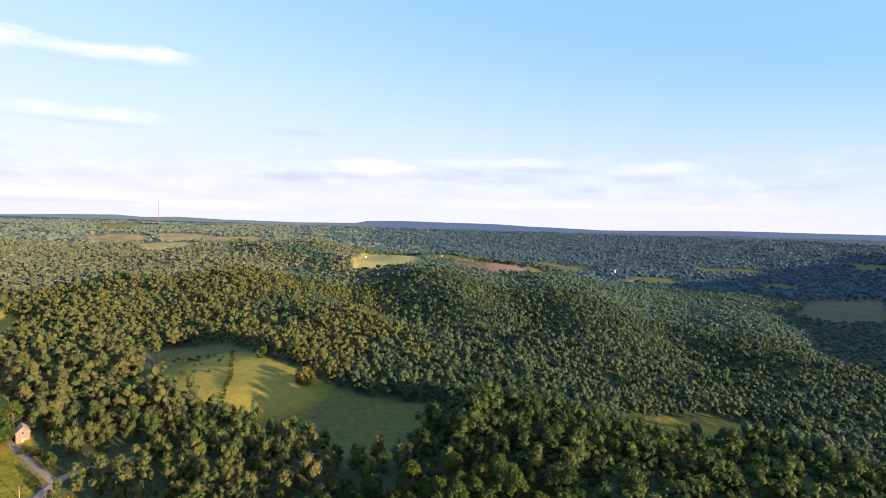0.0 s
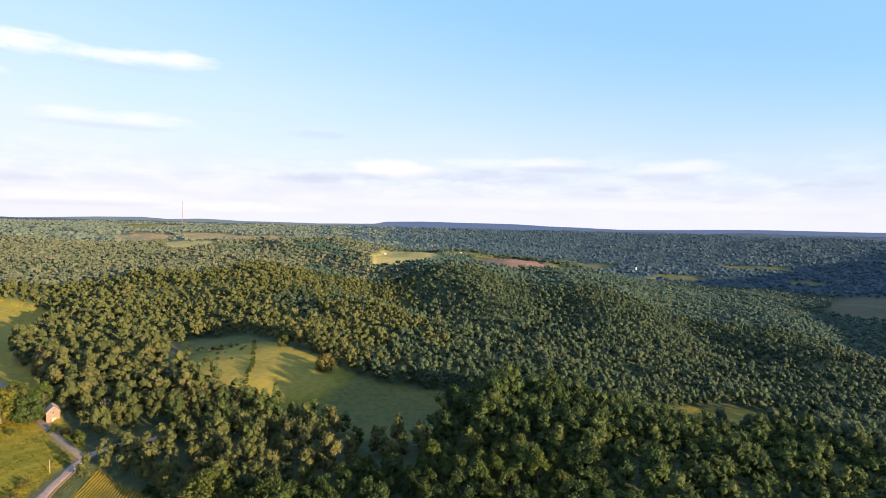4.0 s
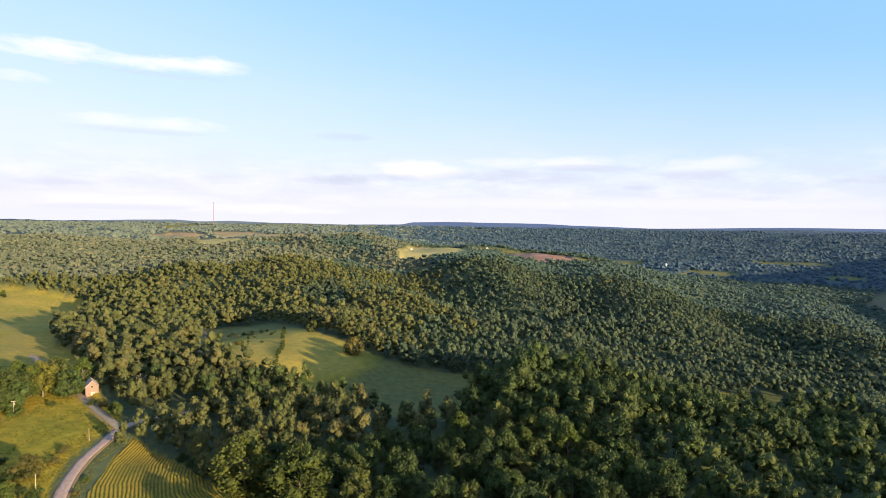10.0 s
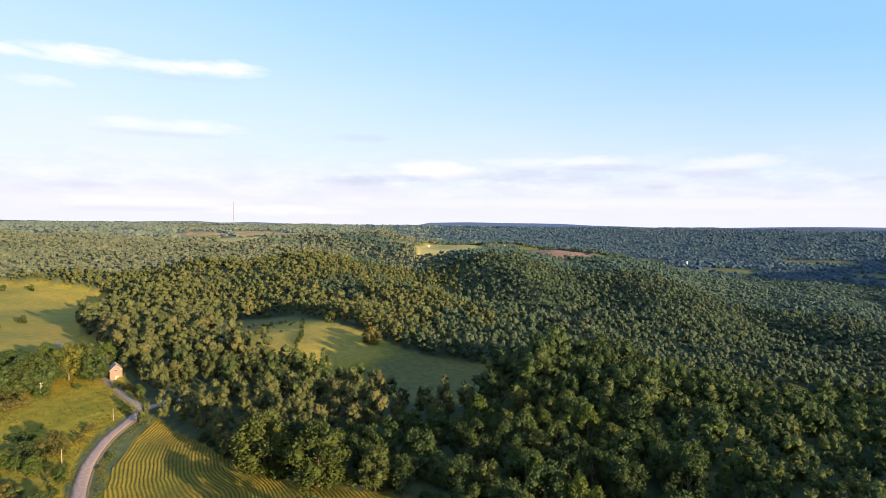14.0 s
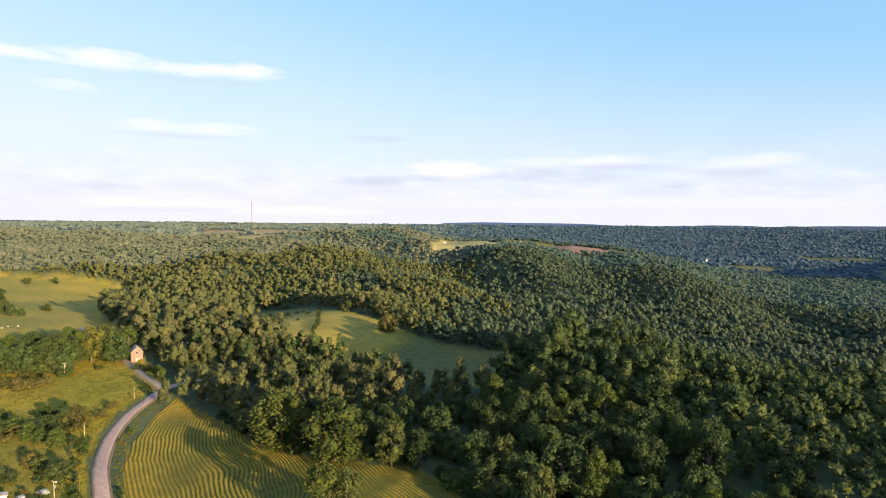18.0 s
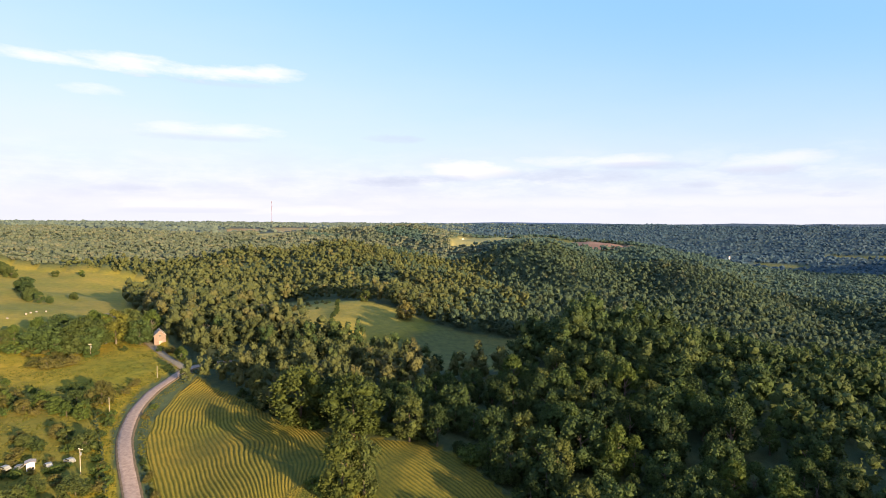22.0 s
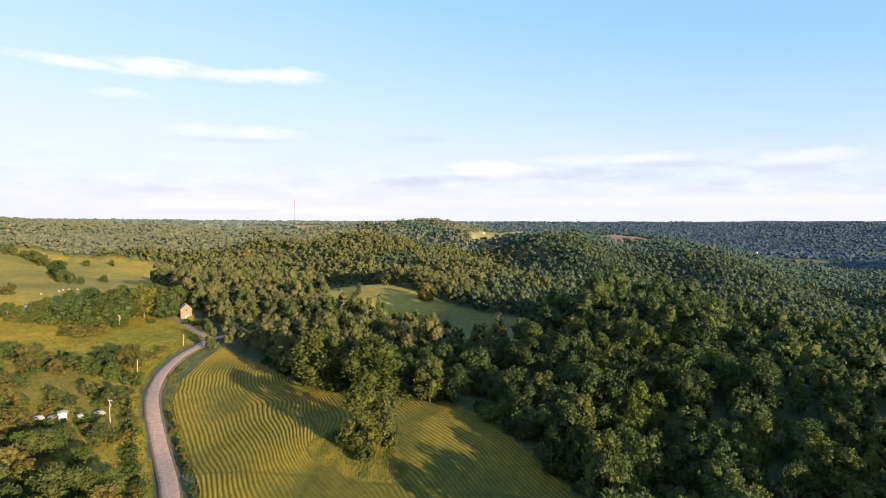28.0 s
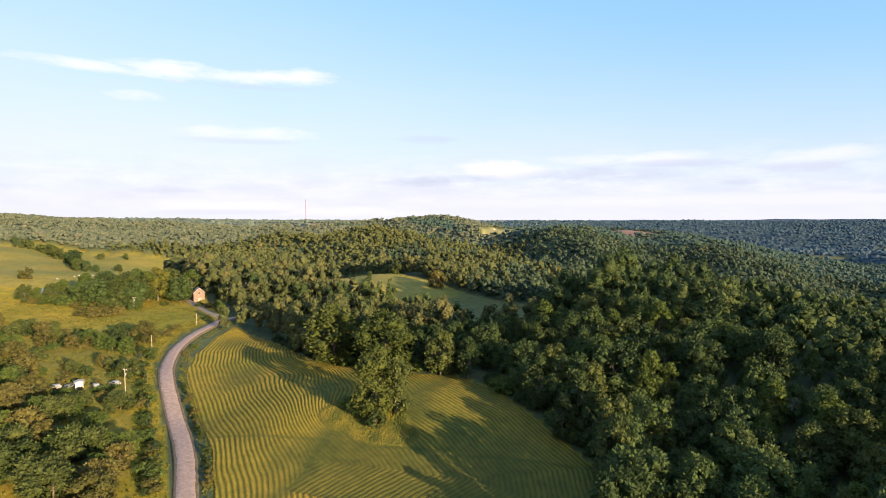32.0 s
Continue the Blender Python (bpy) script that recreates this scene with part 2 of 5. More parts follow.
def folds(x, y, lines):
    total = np.zeros(x.shape)
    for line, up, wide in lines:
        d, along = away(line, x, y)
        run = sum(math.hypot(b[0] - a[0], b[1] - a[1]) for a, b in zip(line, line[1:]))
        total += up * np.exp(-0.5 * (d / wide) ** 2) * ramp(0, 90, along + 15) * ramp(0, 70, run - along + 10)
    return total


def height(x, y):
    x, y = np.asarray(x, float), np.asarray(y, float)
    shape = x.shape
    x, y = x.ravel(), y.ravel()
    q = fan(x, y)
    z = np.concatenate([spread(q[i:i + 20000], spot_at) @ weights[:count] for i in range(0, max(len(q), 1), 20000)]) + weights[count]
    r = np.hypot(x, y)
    z = z + 0.5 * waves(x, y, 35, 3) * ramp(60, 200, r) + 4.2 * waves(x, y, 150, 4) * ramp(480, 700, r) + 5 * waves(x, y, 600, 6) * ramp(1800, 2800, r)
    rough = (r > 400) & (r < 2200)
    z[rough] += folds(x[rough], y[rough], FOLDS)
    z[r > 1000] += folds(x[r > 1000], y[r > 1000], SHADE_RIDGE)
    return z.reshape(shape)


def ground_at(x, y):
    return float(height(np.array([x]), np.array([y]))[0])


# ---- outlines on the map ----
ROAD = [(-40, 40), (-66, 76), (-87, 104), (-102, 122), (-122, 142), (-137, 157), (-149, 171), (-160, 189), (-167, 206), (-170, 221), (-172, 235), (-171, 246), (-165, 259), (-155, 272)]
DRIVE = [(-170, 237), (-188, 249), (-208, 264), (-229, 279), (-257, 300), (-300, 330)]
HAY = [(-58, 70), (-80, 104), (-93, 122), (-112, 141), (-127, 155), (-139, 169), (-150, 188), (-156, 207), (-163, 234), (-151, 226), (-131, 217),
       (-106, 203), (-87, 194), (-71, 189), (-56, 188), (-40, 188), (-25, 180), (-14, 168), (0, 152), (8, 142), (14, 133), (12, 120), (2, 106), (-8, 90), (-22, 62)]
PASTURE = [(-285, 545), (-235, 560), (-210, 544), (-146, 451), (-115, 435), (-92, 412), (-68, 398), (-33, 391), (0, 382), (8, 360), (2, 330), (0, 300), (-14, 276), (-38, 278),
           (-66, 302), (-89, 318), (-107, 321), (-130, 325), (-160, 330), (-192, 372), (-225, 420)]
MEADOW = [(-1000, 500), (-790, 600), (-775, 645), (-711, 652), (-622, 678), (-537, 674), (-491, 633), (-440, 545), (-400, 470), (-357, 414), (-318, 372), (-273, 337), (-222, 284), (-176, 246),
          (-176, 221), (-173, 206), (-166, 189), (-154, 170), (-142, 157), (-127, 142), (-107, 122), (-92, 104), (-70, 76), (-44, 40), (-300, -50), (-900, 100)]
RIGHT_MEADOW = [(126, 385), (140, 401), (181, 422), (237, 435), (272, 418), (262, 385), (235, 345), (200, 324), (160, 324), (126, 335)]
YELLOW = [(-180, 1090), (-202, 1184), (-210, 1430), (-150, 1490), (-75, 1500), (-42, 1290), (-42, 1060), (-90, 1068), (-140, 1075)]
BROWN = [(27, 1309), (91, 1312), (161, 1315), (198, 1291), (190, 1180), (165, 1120), (98, 1098), (58, 1096), (28, 1110)]
TAN = [(-1210, 2278), (-1102, 2325), (-895, 2232), (-776, 2367), (-709, 2164), (-470, 1480), (-520, 1470), (-668, 1680), (-820, 1730), (-930, 1770)]
PALE = [(-923, 1640), (-893, 1732), (-764, 1675), (-600, 1310), (-690, 1350), (-770, 1385)]
GREEN = [(-1751, 2646), (-2200, 3500), (-2235, 3937), (-1956, 3717), (-1785, 3394), (-1600, 2600)]
TRACK = [(-196, 350), (-207, 372), (-227, 422), (-239, 451), (-252, 471), (-266, 490), (-290, 520)]
VALLEY = [(428, 2537), (553, 2444), (663, 2378), (620, 2150), (490, 2100), (410, 2180)]
PLATEAU = [(-1850, 3903), (-1700, 4150), (-1513, 4093), (-1560, 3440)]
VALLEY_RIGHT = [(996, 1465), (1297, 1575), (930, 1120), (830, 1130), (810, 1230)]
TAN_WEST = [(-1292, 1953), (-1327, 2177), (-1204, 2201), (-1104, 2057), (-945, 1760), (-965, 1590), (-1030, 1570)]
HILLTOP = [(-38, 1360), (25, 1330), (27, 1313), (161, 1320), (140, 1430), (-60, 1445)]
HILL_END = [(200, 1291), (190, 1160), (180, 1100), (240, 1130), (262, 1235)]
VALLEY_NEAR = [(600, 1800), (705, 1740), (834, 1830), (876, 2006), (734, 2021)]
VALLEY_STRIP = [(1160, 2527), (1347, 2494), (1426, 2406), (1360, 2230), (1165, 2340)]
VALLEY_BEND = [(1076, 1877), (1220, 1888), (1150, 1740), (1020, 1750)]
THICKET = [(-250, 190), (-203, 203), (-186, 196), (-172, 187), (-160, 167), (-146, 151), (-128, 131), (-106, 107), (-131, 88), (-200, 80), (-290, 150)]
VALLEY_FAR = [(1961, 2620), (2158, 2634), (1960, 2360), (1810, 2360)]


# low shares of RIGHT_MEADOW and VALLEY_RIGHT put their shade into the colour
FIELDS = ((PASTURE, 0, 0.9), (MEADOW, 0, 1), (RIGHT_MEADOW, 0, 0.6), (HAY, 0, 1), (YELLOW, 2, 1), (BROWN, 1, 1), (TAN, 1, 1), (TAN, 2, 0.55), (TAN_WEST, 1, 1), (TAN_WEST, 2, 0.45), (PALE, 2, 1), (GREEN, 0, 0.7), (PLATEAU, 0, 0.7),
          (HILLTOP, 0, 0.5), (HILL_END, 0, 0.5), (VALLEY, 0, 0.35), (VALLEY_NEAR, 0, 0.35), (VALLEY_STRIP, 0, 0.35), (VALLEY_BEND, 0, 0.35), (VALLEY_FAR, 0, 0.35), (VALLEY_RIGHT, 1, 0.25))
OPEN = tuple(field[0] for field in FIELDS if field[:2] not in ((TAN, 2), (TAN_WEST, 2)))


def inside(poly, x, y):
    x, y = np.asarray(x, float), np.asarray(y, float)
    hit = np.zeros(x.shape, bool)
    for (ax, ay), (bx, by) in zip(poly, poly[1:] + poly[:1]):
        if ay != by:
            hit ^= ((ay > y) != (by > y)) & (x < (bx - ax) * (y - ay) / (by - ay) + ax)
    return hit


# ---- materials ----
def material(name, rough=0.9):
    m = bpy.data.materials.new(name)
    m.use_nodes = True
    b = m.node_tree.nodes["Principled BSDF"]
    b.inputs["Roughness"].default_value = rough
    b.inputs["Specular IOR Level"].default_value = 0.25
    return m, m.node_tree.nodes, m.node_tree.links, b


def noise_node(nodes, links, scale, detail=4.0, rough=0.6, where="Object", stretch=None):
    c = nodes.new("ShaderNodeTexCoord")
    n = nodes.new("ShaderNodeTexNoise")
    n.inputs["Scale"].default_value, n.inputs["Detail"].default_value, n.inputs["Roughness"].default_value = scale, detail, rough
    out = c.outputs[where]
    if stretch:
        mp = nodes.new("ShaderNodeMapping")
        mp.inputs["Scale"].default_value = stretch
        links.new(out, mp.inputs[0])
        out = mp.outputs[0]
    links.new(out, n.inputs["Vector"])
    return n.outputs["Fac"]


def ramp_node(nodes, links, fac, stops):
    r = nodes.new("ShaderNodeValToRGB")
    e = r.color_ramp.elements
    e[0].position, e[0].color = stops[0][0], (*stops[0][1], 1)
    e[1].position, e[1].color = stops[-1][0], (*stops[-1][1], 1)
    for p, c in stops[1:-1]:
        n = e.new(p)
        n.color = (*c, 1)
    links.new(fac, r.inputs[0])
    return r.outputs[0]


def mix_node(nodes, links, fac, a, b, blend="MIX"):
    m = nodes.new("ShaderNodeMix")
    m.data_type, m.blend_type = "RGBA", blend
    for slot, v in (("Factor", fac), ("A", a), ("B", b)):
        if hasattr(v, "is_output"):
            links.new(v, m.inputs[slot])
        else:
            m.inputs[slot].default_value = v if slot == "Factor" else (*v, 1)
    return m.outputs["Result"]


def bump_node(nodes, links, b, fac, strength, distance):
    n = nodes.new("ShaderNodeBump")
    n.inputs["Strength"].default_value, n.inputs["Distance"].default_value = strength, distance
    links.new(fac, n.inputs["Height"])
    links.new(n.outputs[0], b.inputs["Normal"])


def plain(name, stops, scale, rough=0.85, bump=0.0, distance=0.05, where="Object", metal=0.0):
    m, nodes, links, b = material(name, rough)
    coarse = noise_node(nodes, links, scale, 5, 0.65, where)
    links.new(ramp_node(nodes, links, coarse, stops), b.inputs["Base Color"])
    b.inputs["Metallic"].default_value = metal
    if bump:
        bump_node(nodes, links, b, noise_node(nodes, links, scale * 6, 4, 0.6, where), bump, distance)
    return m


def foliage(name, dark, mid, light, warm, bump=0.6, distance=0.5, vary=0.24, grit=2.2):
    """Leaves: each tree has its own tint, each clump its own shade, and some light passes through."""
    m, nodes, links, b = material(name, 0.75)
    tint = nodes.new("ShaderNodeAttribute")
    tint.attribute_name = "tint"
    info = nodes.new("ShaderNodeObjectInfo")
    both = nodes.new("ShaderNodeMath")
    both.operation = "ADD"
    links.new(tint.outputs["Fac"], both.inputs[0])
    links.new(info.outputs["Random"], both.inputs[1])
    wrap = nodes.new("ShaderNodeMath")
    wrap.operation = "FRACT"
    links.new(both.outputs[0], wrap.inputs[0])
    tone = ramp_node(nodes, links, wrap.outputs[0], [(0.0, dark), (0.35, mid), (0.62, light), (0.86, mid), (0.95, warm), (1.0, warm)])
    geo = nodes.new("ShaderNodeNewGeometry")
    clump = ramp_node(nodes, links, geo.outputs["Random Per Island"], [(0.0, (1 - vary, 1 - vary, 1 - vary)), (1.0, (1 + vary * 1.15, 1 + vary, 1 + vary * 0.6))])
    tone = mix_node(nodes, links, 1.0, tone, clump, "MULTIPLY")
    grain = noise_node(nodes, links, 0.75 * grit, 4, 0.7)
    tone = mix_node(nodes, links, 1.0, tone, ramp_node(nodes, links, grain, [(0.3, (1 - 1.4 * vary, 1 - 1.3 * vary, 1 - 1.4 * vary)), (0.7, (1 + 1.2 * vary, 1 + vary, 1 + 0.7 * vary))]), "MULTIPLY")
    links.new(tone, b.inputs["Base Color"])
    if bump:
        bump_node(nodes, links, b, noise_node(nodes, links, grit, 4, 0.7), bump, distance)
    thin = nodes.new("ShaderNodeBsdfTranslucent")
    links.new(tone, thin.inputs["Color"])
    add = nodes.new("ShaderNodeMixShader")
    add.inputs[0].default_value = 0.3
    links.new(b.outputs[0], add.inputs[1])
    links.new(thin.outputs[0], add.inputs[2])
    links.new(add.outputs[0], nodes["Material Output"].inputs["Surface"])
    return m


LEAF = foliage("leaves", (0.028, 0.050, 0.017), (0.044, 0.073, 0.024), (0.064, 0.100, 0.031), (0.072, 0.098, 0.032))
# haze is mixed into the leaf colours of mid and far woods, bluer further out
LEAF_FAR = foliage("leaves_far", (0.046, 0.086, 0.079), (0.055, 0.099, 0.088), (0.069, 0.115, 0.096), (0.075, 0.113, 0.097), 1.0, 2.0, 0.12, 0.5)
LEAF_HAZE_BLUE = foliage("leaves_haze_blue", (0.035, 0.072, 0.109), (0.042, 0.083, 0.123), (0.053, 0.095, 0.137), (0.059, 0.097, 0.135), 0.25, 2.0, 0.08, 0.25)
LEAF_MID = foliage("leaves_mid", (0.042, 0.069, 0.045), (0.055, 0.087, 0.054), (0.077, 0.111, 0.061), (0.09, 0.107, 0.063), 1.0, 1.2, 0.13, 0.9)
LEAF_WARM = foliage("leaves_olive_woods", (0.060, 0.077, 0.029), (0.078, 0.094, 0.035), (0.100, 0.114, 0.041), (0.114, 0.112, 0.044), 0.8, 0.9, 0.14, 1.2)
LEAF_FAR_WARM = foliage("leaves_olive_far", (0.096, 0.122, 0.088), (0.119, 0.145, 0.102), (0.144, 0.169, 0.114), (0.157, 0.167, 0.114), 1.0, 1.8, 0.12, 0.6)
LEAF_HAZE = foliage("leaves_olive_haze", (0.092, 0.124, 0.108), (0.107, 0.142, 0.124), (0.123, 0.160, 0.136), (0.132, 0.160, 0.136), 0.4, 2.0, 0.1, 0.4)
BARK = plain("bark", [(0.3, (0.055, 0.042, 0.03)), (0.7, (0.17, 0.14, 0.11))], 3.0, 0.95, 0.6, 0.05)


def ground_material():
    m, nodes, links, b = material("ground", 0.97)
    cover = nodes.new("ShaderNodeAttribute")
    cover.attribute_name = "cover"
    part_of = nodes.new("ShaderNodeSeparateColor")
    links.new(cover.outputs["Color"], part_of.inputs[0])
    big = noise_node(nodes, links, 0.018, 5, 0.6)
    mid = noise_node(nodes, links, 0.22, 5, 0.65)
    small = noise_node(nodes, links, 2.4, 4, 0.7)
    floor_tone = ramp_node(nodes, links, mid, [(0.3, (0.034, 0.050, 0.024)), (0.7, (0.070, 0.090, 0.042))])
    grass = ramp_node(nodes, links, mid, [(0.28, (0.118, 0.110, 0.010)), (0.5, (0.196, 0.158, 0.015)), (0.75, (0.282, 0.210, 0.027))])
    patch = ramp_node(nodes, links, big, [(0.35, (0.75, 0.9, 0.75)), (0.65, (1.25, 1.12, 1.0))])
    grass = mix_node(nodes, links, 1.0, grass, patch, "MULTIPLY")
    grass = mix_node(nodes, links, 1.0, grass, ramp_node(nodes, links, small, [(0.3, (0.72, 0.75, 0.7)), (0.7, (1.2, 1.18, 1.15))]), "MULTIPLY")
    soil = ramp_node(nodes, links, big, [(0.35, (0.17, 0.092, 0.066)), (0.65, (0.24, 0.142, 0.105))])
    crop = ramp_node(nodes, links, big, [(0.35, (0.24, 0.215, 0.07)), (0.65, (0.32, 0.27, 0.10))])
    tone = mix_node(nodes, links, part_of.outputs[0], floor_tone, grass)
    tone = mix_node(nodes, links, part_of.outputs[1], tone, soil)
    tone = mix_node(nodes, links, part_of.outputs[2], tone, crop)
    # closed woods far off, with the blue of haze put into their colour
    hazy_wood = ramp_node(nodes, links, noise_node(nodes, links, 0.05, 8, 0.75), [(0.35, (0.020, 0.040, 0.046)), (0.65, (0.046, 0.070, 0.072))])
    tone = mix_node(nodes, links, cover.outputs["Alpha"], tone, hazy_wood)
    links.new(tone, b.inputs["Base Color"])
    bump_node(nodes, links, b, small, 0.7, 0.35)
    return m


GROUND = ground_material()
# wooded ridges on the horizon, their haze painted as a blue base colour
DISTANCE = plain("hazy_distant_hills", [(0.32, (0.030, 0.062, 0.112)), (0.5, (0.056, 0.096, 0.150)), (0.68, (0.090, 0.132, 0.180))], 0.022, 0.97, 1.0, 30)


def add_mesh(name, verts, faces, mat, parent=None, smooth=False, **attributes):
    """One mesh object from arrays; faces is an array of triangles or quads."""
    verts, faces = np.asarray(verts, np.float32), np.asarray(faces, np.int32)
    me = bpy.data.meshes.new(name)
    me.vertices.add(len(verts))
    me.vertices.foreach_set("co", verts.ravel())
    k = faces.shape[1]
    me.loops.add(faces.size)
    me.loops.foreach_set("vertex_index", faces.ravel())
    me.polygons.add(len(faces))
    me.polygons.foreach_set("loop_start", np.arange(0, faces.size, k, dtype=np.int32))
    me.polygons.foreach_set("use_smooth", np.full(len(faces), smooth))
    for key, value in attributes.items():
        if value.ndim == 1:
            me.attributes.new(key, "FLOAT", "POINT").data.foreach_set("value", value.astype(np.float32))
        else:
            me.attributes.new(key, "FLOAT_COLOR", "POINT").data.foreach_set("color", value.astype(np.float32).ravel())
    me.update(calc_edges=True)
    me.materials.append(mat)
    ob = new(name, me)
    ob.parent = parent
    return ob


def part(name, bm, mat, parent=None, label="", smooth=False):
    me = bpy.data.meshes.new(name)
    bm.normal_update()
    if smooth:
        for f in bm.faces:
            f.smooth = True
    bm.to_mesh(me)
    bm.free()
    me.materials.append(mat)
    ob = new(name, me)
    ob.parent = parent
    return tagged(ob, label)


# ---- ground: one sheet to the horizon ----
def build_ground():
    azim = np.radians(np.concatenate([np.arange(-180, -66, 6.0), np.arange(-66, 66, 0.4), np.arange(66, 180, 6.0)]))
    ring = [0.02, 3.0]
    while ring[-1] < 9300:
        ring.append(ring[-1] * (1.022 if ring[-1] > 90 else 1.25))
    ring = np.array(ring)
    A, R = np.meshgrid(azim, ring)
    X, Y = R * np.sin(A), R * np.cos(A)
    Z = height(X, Y)
    wooded = np.ones(X.shape, bool)
    cover = np.zeros((*X.shape, 4))
    for poly, channel, share in FIELDS:
        m = inside(poly, X, Y)
        cover[m, channel] = share
        wooded &= ~m
    # shade of the hollow and sun on the crest, put into the pasture's colour by height
    grazed = inside(PASTURE, X, Y)
    cover[grazed, 0] = (0.3 + 0.7 * ramp(4.0, 8.5, Z + 1.2 * waves(X, Y, 30, 43)))[grazed]
    cover[grazed, 2] = (0.25 * ramp(6.0, 9.5, Z))[grazed]
    # sunlight on the far meadow, put into its colour as extra yellow
    sunny = inside(MEADOW, X, Y) & (R > 400)
    cover[sunny, 2] = 0.2
    cover[inside(THICKET, X, Y), 0] = 0.7
    bare = (away(DRIVE, X, Y)[0] < 2.2) | (away(TRACK, X, Y)[0] < 2.6)
    cover[bare, 1] = 0.7
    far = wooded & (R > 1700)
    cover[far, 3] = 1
    # ground lifted below the crowns to soften the dark gaps, away from the edges of the fields
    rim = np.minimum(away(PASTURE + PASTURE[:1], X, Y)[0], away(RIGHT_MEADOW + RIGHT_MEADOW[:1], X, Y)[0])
    gap_lift = 5.8 * np.where((R > 470) | (X > 0) | (X < -210) | (Y > 400), ramp(255, 320, R), 0) + 1.5 * ramp(600, 1000, R)
    Z = Z + np.where(wooded, gap_lift * ramp(10, 30, rim), 0)
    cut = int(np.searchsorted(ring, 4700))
    for name, label, a, b, mat in (("ground", "rolling green farmland and wooded hills", 0, cut + 1, GROUND), ("backdrop", "far wooded ridges along the horizon, tinted blue for haze", cut, len(ring), DISTANCE)):
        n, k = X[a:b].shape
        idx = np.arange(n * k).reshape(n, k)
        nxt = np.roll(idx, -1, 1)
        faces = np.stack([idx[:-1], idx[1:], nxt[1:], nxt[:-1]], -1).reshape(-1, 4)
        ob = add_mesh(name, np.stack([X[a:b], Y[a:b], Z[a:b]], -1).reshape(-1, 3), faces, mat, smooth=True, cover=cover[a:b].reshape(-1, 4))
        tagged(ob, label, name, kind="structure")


build_ground()


# ---- trees ----
def ico():
    bm = bmesh.new()
    bmesh.ops.create_icosphere(bm, subdivisions=1, radius=1)
    v = np.array([p.co[:] for p in bm.verts])
    f = np.array([[p.index for p in q.verts] for q in bm.faces])
    bm.free()
    return v, f


ICO_V, ICO_F = ico()


def crown_shape(seed, lobes, leaves, leaf, wide=4.6, tall=6.0, base=4.0, pointed=0.0, lump=0.42, core=1.0, spray=0.34, tuck=1.0, rugged=0.36):
    """A crown as arrays: bulging lumps of twigs round the limbs and leaf sprays that stand out from them. z 0 is the foot of the tree."""
    rng = np.random.default_rng(seed)
    verts, tris, at = [], [], 0
    mid = base + tall
    spots_in = []
    for k in range(lobes):
        up = rng.uniform(-0.92, 1.0) if lobes > 3 else rng.uniform(-0.1, 0.4)
        around = k * 2.4 + rng.uniform(-0.5, 0.5)
        girth = math.sqrt(max(0.06, 1 - up * up)) * (1 - pointed * max(0.0, up)) * rng.uniform(0.5, 0.72)
        size = lump * rng.uniform(0.75, 1.2) * (1 - 0.35 * pointed * max(0, up))
        c = np.array([wide * girth * math.cos(around), wide * girth * math.sin(around), mid + tall * 0.74 * up])
        spots_in.append((c, size * wide))
        bumps = rng.uniform(1 - rugged, 1 + 0.9 * rugged, len(ICO_V))[:, None]
        v = ICO_V @ np.array(Euler(rng.uniform(0, 6, 3)).to_matrix()) * bumps * size * wide * core * (1, 1, 0.95) + c
        verts.append(v)
        tris.append(ICO_F + at)
        at += len(v)
    for k in range(leaves):
        c, size = spots_in[k % len(spots_in)]
        d = rng.normal(size=3)
        d[2] = d[2] * 0.8 + 0.4
        d += 0.8 * (c - (0, 0, mid)) / wide
        d /= np.linalg.norm(d)
        s = leaf * rng.uniform(0.6, 1.35)
        if rng.uniform() > spray:
            n = d + rng.normal(size=3) * 0.32
            n /= np.linalg.norm(n)
            a = np.cross(n, rng.normal(size=3))
            a /= np.linalg.norm(a)
            p = c + d * size * rng.uniform(0.92 * tuck, 1.12)
        else:
            a = d + rng.normal(size=3) * 0.3 + (0, 0, 0.25)
            a /= np.linalg.norm(a)
            n = np.cross(a, rng.normal(size=3))
            n /= np.linalg.norm(n)
            p = c + d * (size * rng.uniform(0.85, 1.05) + s * 0.6)
        b = np.cross(n, a)
        fold = n * s * rng.uniform(-0.25, 0.15)
        verts.append(np.array([p - a * s, p + b * s * 0.62 + fold, p + a * s * 1.15, p - b * s * 0.62 + fold]))
        tris.append(np.array([[0, 1, 2], [0, 2, 3]]) + at)
        at += 4
    return np.concatenate(verts), np.concatenate(tris)


